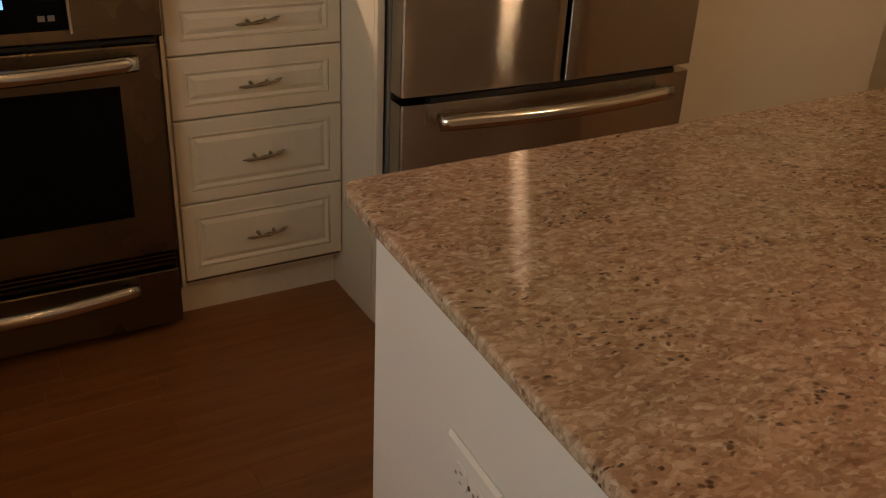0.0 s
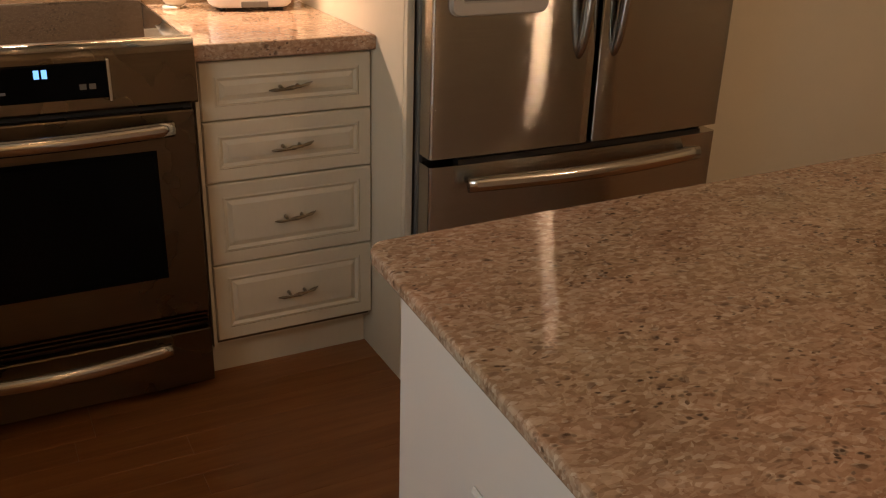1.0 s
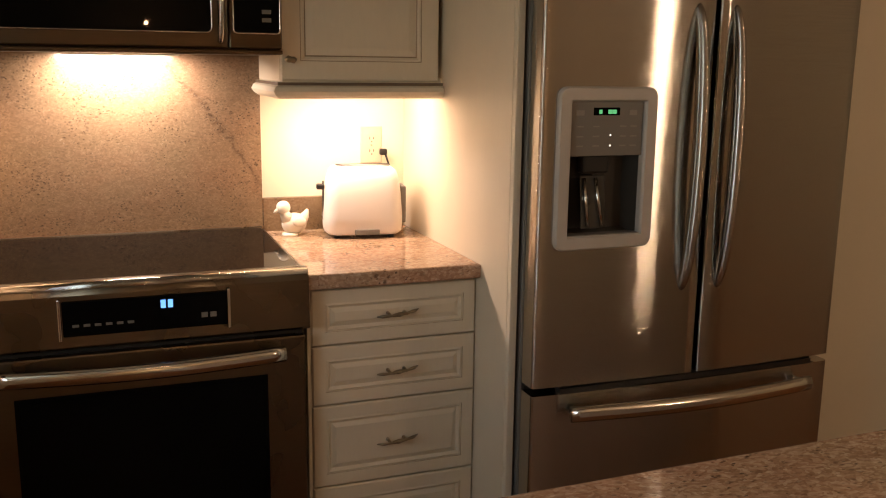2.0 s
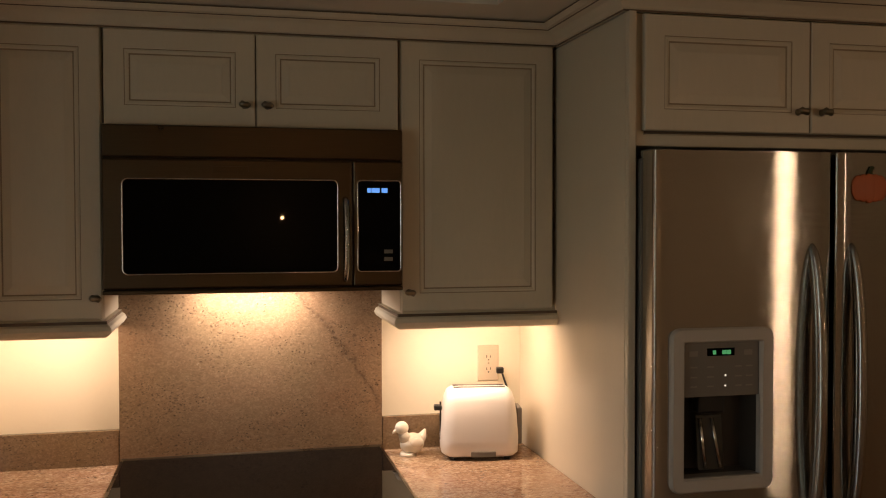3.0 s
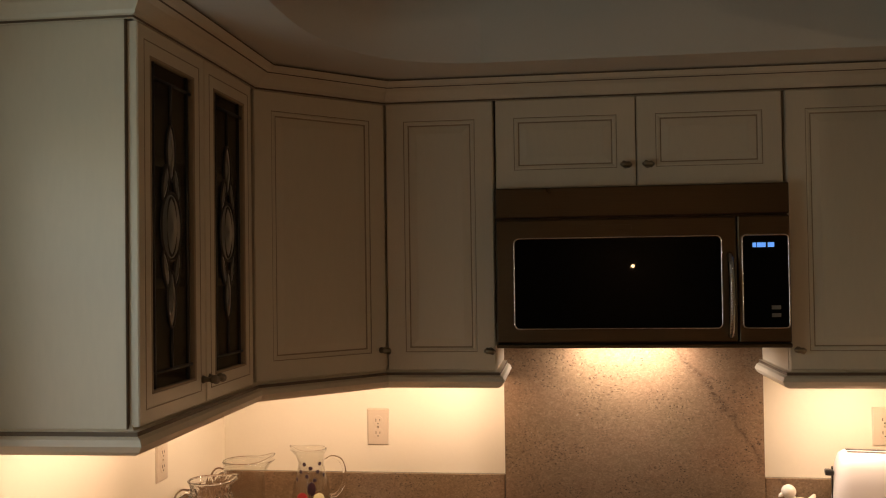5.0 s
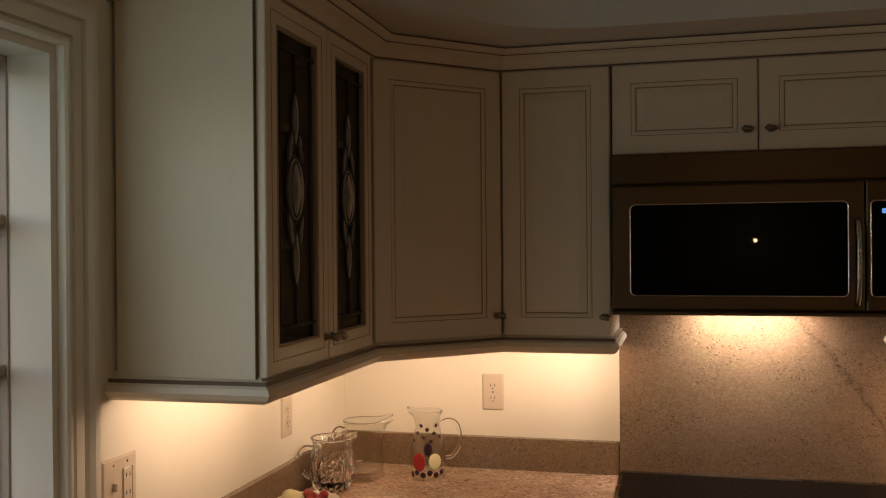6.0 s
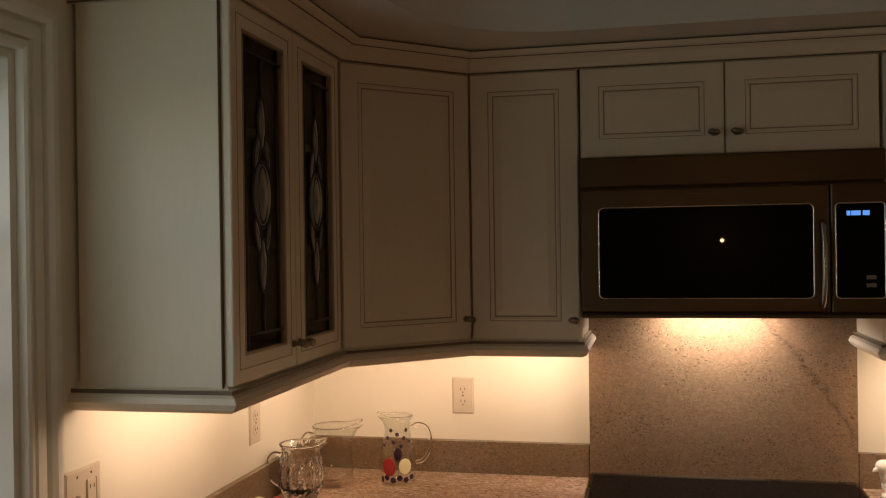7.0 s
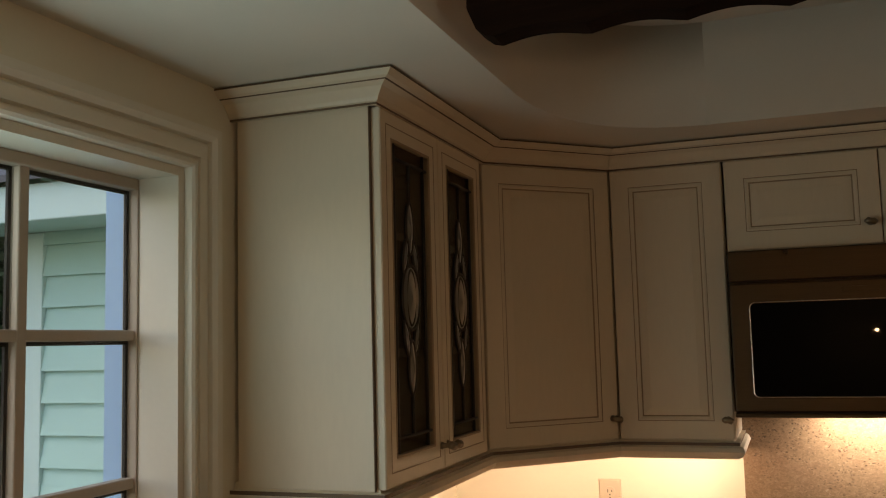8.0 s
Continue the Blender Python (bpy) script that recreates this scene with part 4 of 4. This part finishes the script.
def refrigerator():
    c = thing("refrigerator", "stainless french-door refrigerator with ice dispenser and bottom freezer", "refrigerator", pose(0, 0, 0))
    y = -.918
    part("body", box(.872, 1.764, -.842, -.06, .03, 1.772, .004), GREY_PLASTIC, c)
    part("gasket", box(.876, 1.760, -.858, -.8425, .06, 1.768), BLACK, c)
    part("base_grille", box(.880, 1.756, -.85, -.83, .004, .075), BLACK, c)
    dl = part("door", bowed(.868, 1.318, .660, 1.786, y, .058, .013, hole=(.938, 1.136, 1.026, 1.348)), STEEL, c, "stainless door with dispenser")
    dr = part("door", bowed(1.330, 1.768, .660, 1.786, y, .058, .013), STEEL, c)
    fz = part("freezer_drawer", bowed(.868, 1.768, .085, .640, y, .058, .013), STEEL, c)
    # black strip stands for the shade between doors and freezer drawer
    part("drawer_gap_shade", box(.940, 1.700, y - .010, y + .02, .642, .656), BLACK, fz)
    for x in (.90, 1.73):
        part("hinge_cover", box(x - .03, x + .03, -.90, -.84, 1.7725, 1.79, .004), GREY_PLASTIC, c)
    # door handles: long flat bows beside the gap
    for x, dd in ((1.266, dl), (1.372, dr)):
        pts, rad = [], []
        for k in range(29):
            q = math.pi * k / 28
            pts.append((x, y + .004 - .052 * math.sin(q) ** .9, .885 + .340 * (1 - math.cos(q))))
            rad.append(.010 + .011 * math.sin(q) ** .6)
        part("handle", tube(pts, rad, 16, squash=.7), STEEL, dd, "long bowed steel handle", smooth=True)
    h = bow_handle(fz, .955, 1.672, y - .014, .600, .030, .0155, 1.3)
    # dispenser
    z0, z1, x0, x1 = .997, 1.378, .906, 1.168
    yd = y - .012
    d = part("dispenser", rounded_frame(x0, x1, z0, z1, .034, .024, yd - .004, .024), PALE_PLASTIC, dl, "silver plastic ice dispenser surround")
    part("control_face", box(x0 + .030, x1 - .030, yd + .008, yd + .030, 1.218, z1 - .030, .001), GREY_PLASTIC, d)
    bm = bmesh.new()
    a0, a1, c0, c1, yb = x0 + .032, x1 - .032, z0 + .032, 1.2215, yd + .062
    f = [bm.verts.new(p) for p in ((a0, yd + .014, c0), (a1, yd + .014, c0), (a1, yd + .014, c1), (a0, yd + .014, c1))]
    k = [bm.verts.new(p) for p in ((a0 + .02, yb, c0 + .01), (a1 - .02, yb, c0 + .01), (a1 - .02, yb, c1 - .01), (a0 + .02, yb, c1 - .01))]
    bm.faces.new(k)
    for q in range(4):
        bm.faces.new((f[q], f[(q + 1) % 4], k[(q + 1) % 4], k[q]))
    part("cavity", bm, plain("dark_dispenser_lining", (.035, .030, .025), .3), d)
    part("chute", box(.985, 1.055, yd + .020, yd + .055, 1.175, 1.221, .006), BLACK, d)
    bm = box(.984, 1.050, yd + .030, yd + .034, 1.045, 1.170, .002)
    for v in bm.verts:
        v.co.y -= .014 * (1.170 - v.co.z) / .125
    p = part("paddle", bm, plain("smoked_paddle", (.05, .046, .04), .10), d)
    # two chrome rods shaped as the bright streaks of light on the paddle
    part("paddle_glint", tube([(.992, yd + .026, 1.165), (1.000, yd + .013, 1.050)], .0046, 8), CHROME, p)
    part("paddle_glint", tube([(1.022, yd + .026, 1.165), (1.038, yd + .013, 1.050)], .0046, 8), CHROME, p)
    part("drip_tray", box(x0 + .034, x1 - .034, yd + .002, yd + .05, z0 + .028, z0 + .036, .002), GREY_PLASTIC, d)
    part("screen", box(1.000, 1.070, yd + .0072, yd + .0080, 1.312, 1.330), BLACK_GLASS, d)
    digits(d, ((1.014, .008), (1.038, .011), (1.050, .010)), yd + .0068, 1.3155, .0095, GREEN_GLOW)
    for z in (1.266, 1.242):
        part("indicator", ball(.0022, (1.047, yd + .0075, z), bm=None, u=8, v=6), WHITE_GLOW, d)
    for x in (.955, 1.095):
        bar_text(d, "button_mark", x, yd + .0078, 1.312, .022, .012, MARK, 1, .05)
    for z in (1.285, 1.262, 1.240):
        for x in (.958, 1.000, 1.072, 1.100):
            bar_text(d, "button_mark", x, yd + .0078, z, .018, .003, MARK, 1, .05)


refrigerator()


def pumpkin():
    c = thing("refrigerator_magnet", "flat orange pumpkin-shaped magnet on the refrigerator door", "magnet", pose(1.418, -.9312, 1.702))
    bm = bmesh.new()
    for dx, w in ((-.030, .018), (.030, .018), (-.016, .020), (.016, .020), (0, .019)):
        ball(1, (dx, -.002 - .0012 * (1 - abs(dx) / .03), 0), (w, .0035, .036 - abs(dx) * .18), bm, 14, 10)
    part("pumpkin", bm, ORANGE, c)
    part("stem", tube([(0, -.003, .033), (.002, -.003, .042), (.007, -.003, .050)], [.006, .0045, .005], 8), GREEN, c, "dark green curved stem")


pumpkin()

# ---- things on the worktops ----


def toaster():
    c = thing("toaster", "white two-slice toaster with black slots and lever", "toaster", pose(.662, -.160, .915, 0, 0, -9))
    bm = bmesh.new()
    sec = [(.104, .062, .010), (.115, .072, .020), (.117, .074, .060), (.112, .071, .130), (.106, .066, .175), (.098, .058, .198), (.084, .044, .209), (.060, .030, .211)]
    loops = []
    for hx, hy, z in sec:
        r = min(hx, hy) * .55
        pts = []
        for cx, cy, a in ((hx - r, hy - r, 0), (-hx + r, hy - r, 90), (-hx + r, -hy + r, 180), (hx - r, -hy + r, 270)):
            for k in range(5):
                q = radians(a + 22.5 * k)
                pts.append((cx + r * math.cos(q), cy + r * math.sin(q), z))
        loops.append([bm.verts.new(p) for p in pts])
    for a, b in zip(loops, loops[1:]):
        for k in range(len(a)):
            bm.faces.new((a[k], a[(k + 1) % len(a)], b[(k + 1) % len(a)], b[k])).smooth = True
    bm.faces.new(loops[0][::-1]), bm.faces.new(loops[-1])
    part("shell", bm, WHITE_PLASTIC, c)
    for s in (-1, 1):
        part("bread_slot", box(-.078, .078, s * .018 - .007, s * .018 + .007, .2105, .2125, .0008), BLACK, c)
    for sx in (-.08, .08):
        for sy in (-.045, .045):
            part("foot", lathe([(.010, 0), (.009, .0105)], 12, m=pose(sx, sy, 0)), BLACK, c)
    part("crumb_tray", box(-.030, .044, -.0765, -.060, .012, .028, .002), GREY_PLASTIC, c, "grey crumb tray handle")
    lv = part("lever", box(-.136, -.112, -.014, .014, .140, .156, .004), BLACK, c, "black plastic lever")
    part("lever_slot", box(-.1185, -.1135, -.003, .003, .05, .165), BLACK, c)
    part("side_cover", box(.112, .128, -.036, .036, .040, .150, .004), GREY_PLASTIC, c)
    cord = [(.060, .070, .030), (.090, .092, .050), (.106, .104, .110), (.108, .116, .170), (.098, .132, .205), (.088, .140, .238)]
    pts = []
    for k in range(len(cord) - 1):
        for s in range(4):
            pts.append(Vector(cord[k]).lerp(Vector(cord[k + 1]), s / 4))
    part("cord", tube(pts + [Vector(cord[-1])], .0032, 8), BLACK, c, "black power cord")
    part("plug", box(.072, .096, .128, .150, .226, .246, .004), BLACK, c)


toaster()


def bird():
    c = thing("bird_figurine", "small white ceramic bird figurine on the worktop", "figurine", pose(.452, -.115, .915, 0, 0, 12))
    bm = ball(.034, (.014, 0, .036), (1.15, .85, .95), u=18, v=12)
    tube([(-.006, 0, .050), (-.014, 0, .064), (-.019, 0, .078)], [.021, .016, .013], 12, bm)
    ball(.0205, (-.020, 0, .086), (1.05, .95, 1), bm, 16, 10)
    tube([(-.034, 0, .082), (-.045, 0, .076), (-.050, 0, .072)], [.008, .005, .0015], 8, bm)
    tube([(.036, 0, .044), (.050, 0, .058), (.058, 0, .076)], [.020, .013, .003], 10, bm)
    for sy in (-1, 1):
        ball(.018, (.020, sy * .024, .042), (1.3, .45, .85), bm, 12, 8)
    lathe([(.026, 0), (.022, .010)], 18, bm)
    part("bird", bm, CERAMIC, c, smooth=True)


bird()


def curved(points, steps=5):
    """A smooth line through the points."""
    p = [Vector(q) for q in points]
    p = [p[0] * 2 - p[1]] + p + [p[-1] * 2 - p[-2]]
    out = []
    for a, b, c, d in zip(p, p[1:], p[2:], p[3:]):
        for k in range(steps):
            t = k / steps
            out.append(.5 * (2 * b + (c - a) * t + (2 * a - 5 * b + 4 * c - d) * t * t + (3 * b - a - 3 * c + d) * t ** 3))
    return [tuple(q) for q in out + [p[-2]]]


def jug(name, label, m, outer, wall, handle, ribs=0.0, spout=0.0, hr=.006):
    """A glass jug: outer profile, inner wall, handle points."""
    c = thing(name, label, "pitcher", m, "glass pitchers")
    inner = [(max(r - wall, .004), z) for r, z in reversed(outer) if z > outer[0][1] + .016]
    inner.append((.003, outer[0][1] + .015))
    top = outer[-1][1]

    def wob(q, z):
        lift = max(0, (z - top * .80) / (top * .20)) ** 2
        return ribs * math.cos(12 * q + (0 if z < .02 else math.pi * round(z / .016))) * (1 if .02 < z < top * .7 else .2) + spout * lift * max(0, math.cos(q)) ** 6
    side = []
    for (r0, h0), (r1, h1) in zip(outer, outer[1:]):
        cuts = max(1, round((h1 - h0) / .016)) if ribs else 1
        side += [(r0 + (r1 - r0) * k / cuts, h0 + (h1 - h0) * k / cuts) for k in range(cuts)]
    bm = lathe([(.002, outer[0][1])] + side + [outer[-1]] + inner, 48, wobble=wob)
    for f in bm.faces:
        hs = [v.co.z for v in f.verts]
        if ribs or min(hs) < .018 or min(hs) > top - .004:
            f.smooth = False
    part("vessel", bm, SOLID_GLASS if ribs else JUG_GLASS, c)
    part("handle", tube(curved(handle), hr, 12), SOLID_GLASS, c, smooth=True)
    rim = []
    for k in range(40):
        q = 2 * math.pi * k / 40
        r = outer[-1][0] - wall / 2 + wob(q, top)
        rim.append((r * math.cos(q), r * math.sin(q), top + (.004 + spout * .5) * max(0, math.cos(q)) ** 6))
    part("rim", tube(rim, .0028, 8, closed=True), SOLID_GLASS, c, smooth=True)
    return c


P1 = [(.046, 0), (.050, .006), (.056, .040), (.057, .070), (.052, .105), (.042, .140), (.038, .165), (.040, .188), (.046, .206)]
j = jug("glass_pitcher", "clear glass pitcher painted with red and yellow fruit", pose(-.962, -.182, .915, 0, 0, 200), P1, .003,
        [(-.042, 0, .168), (-.062, 0, .178), (-.088, 0, .168), (-.100, 0, .135), (-.096, 0, .095), (-.076, 0, .066), (-.054, 0, .062)], spout=.016)


def dab(parent, name, q, z, r, mat, tall=1.0):
    """A painted fruit on the outside of the pitcher, flat against the glass."""
    rr = np.interp(z, [p[1] for p in P1], [p[0] for p in P1])
    tmp = ball(1, (0, 0, 0), (.0018, r, r * tall), u=12, v=8)
    part(name, join(bmesh.new(), tmp, Matrix.Rotation(q, 4, "Z") @ Matrix.Translation((rr + .001, 0, z))), mat, parent)


dab(j, "painted_pear", 1.02, .060, .021, RED, 1.35)
dab(j, "painted_lemon", 1.86, .062, .020, YELLOW, 1.2)
dab(j, "painted_plum", 1.50, .098, .013, DARK_BERRY, 1.6)
for k in range(9):
    dab(j, "painted_berry", .45 + .25 * k, .122 + .045 * ((k * 7) % 5) / 4, .0062, DARK_BERRY)
for k in range(6):
    dab(j, "painted_berry", .45 + .38 * k, .020 + .007 * (k % 2), .009, DARK_BERRY)

P2 = [(.058, 0), (.062, .006), (.061, .016), (.058, .022), (.058, .090), (.060, .140), (.062, .165), (.064, .178)]
jug("glass_pitcher", "tall clear straight-sided glass pitcher by the wall", pose(-1.152, -.230, .915, 0, 0, 15), P2, .004,
    [(-.060, 0, .152), (-.080, 0, .156), (-.094, 0, .138), (-.094, 0, .100), (-.082, 0, .066), (-.060, 0, .056)], spout=.026)
P3 = [(.046, 0), (.050, .006), (.062, .035), (.066, .070), (.062, .100), (.056, .122), (.056, .140), (.062, .155)]
jug("glass_pitcher", "small cut-glass pitcher with faceted body", pose(-1.198, -.385, .915, 0, 0, 20), P3, .004,
    [(-.056, 0, .126), (-.078, 0, .128), (-.094, 0, .108), (-.092, 0, .072), (-.074, 0, .046), (-.058, 0, .042)], ribs=.003, spout=.014, hr=.007)


def fruit_bowl():
    c = thing("fruit_bowl", "white bowl of red berries and a pale lemon", "bowl", pose(-1.172, -.635, .915))
    part("bowl", lathe([(.040, 0), (.044, .004), (.072, .022), (.088, .040), (.085, .041), (.070, .026), (.042, .010), (.004, .008)], 36), CERAMIC, c, smooth=True)
    rnd = random.Random(4)
    for k in range(16):
        q, r = rnd.uniform(-1.4, 2.4), rnd.uniform(0, .058)
        part("berry", ball(.013, (r * math.cos(q) + .012, r * math.sin(q) * .9, .034 + rnd.uniform(0, .014)), (1, 1, 1.15), u=10, v=7), RED, c)
    part("lemon", ball(.026, (-.036, -.012, .042), (1.25, 1, .95), u=16, v=10), YELLOW, c)
    part("lemon", ball(.022, (-.062, .030, .036), (1.1, 1, .95), u=16, v=10), YELLOW, c)


fruit_bowl()

# ---- floorboards, last ----
floor = bpy.data.objects["floor"]
FW, rest = .083, bmesh.new()
shared = {}
rnd = random.Random(7)
y = -.50
while y > YS + FW:
    x = XL + .006
    first = True
    while x < XR - .02:
        ln = rnd.choice((.30, .55, .80)) if first else rnd.choice((.75, 1.05, 1.35))
        first = False
        ln = min(ln, XR - .006 - x)
        if -2.75 < y and x < 1.1:
            if ln not in shared:
                me = bpy.data.meshes.new("floorboard")
                bm = box(.0003, ln - .0003, -FW + .0003, -.0003, -.012, 0, .0005, segments=1)
                bm.to_mesh(me), bm.free()
                me.materials.append(FLOOR_WOOD)
                shared[ln] = me
            ob = new("floorboard", shared[ln])
            ob.parent = floor
            ob.location = (x, y, 0)
        else:
            box(x + .0008, x + ln - .0008, y - FW + .0008, y - .0008, -.012, 0, bm=rest)
        x += ln
    y -= FW
tagged(part("floorboards", rest, FLOOR_WOOD, floor), "", "", "", "stuff")
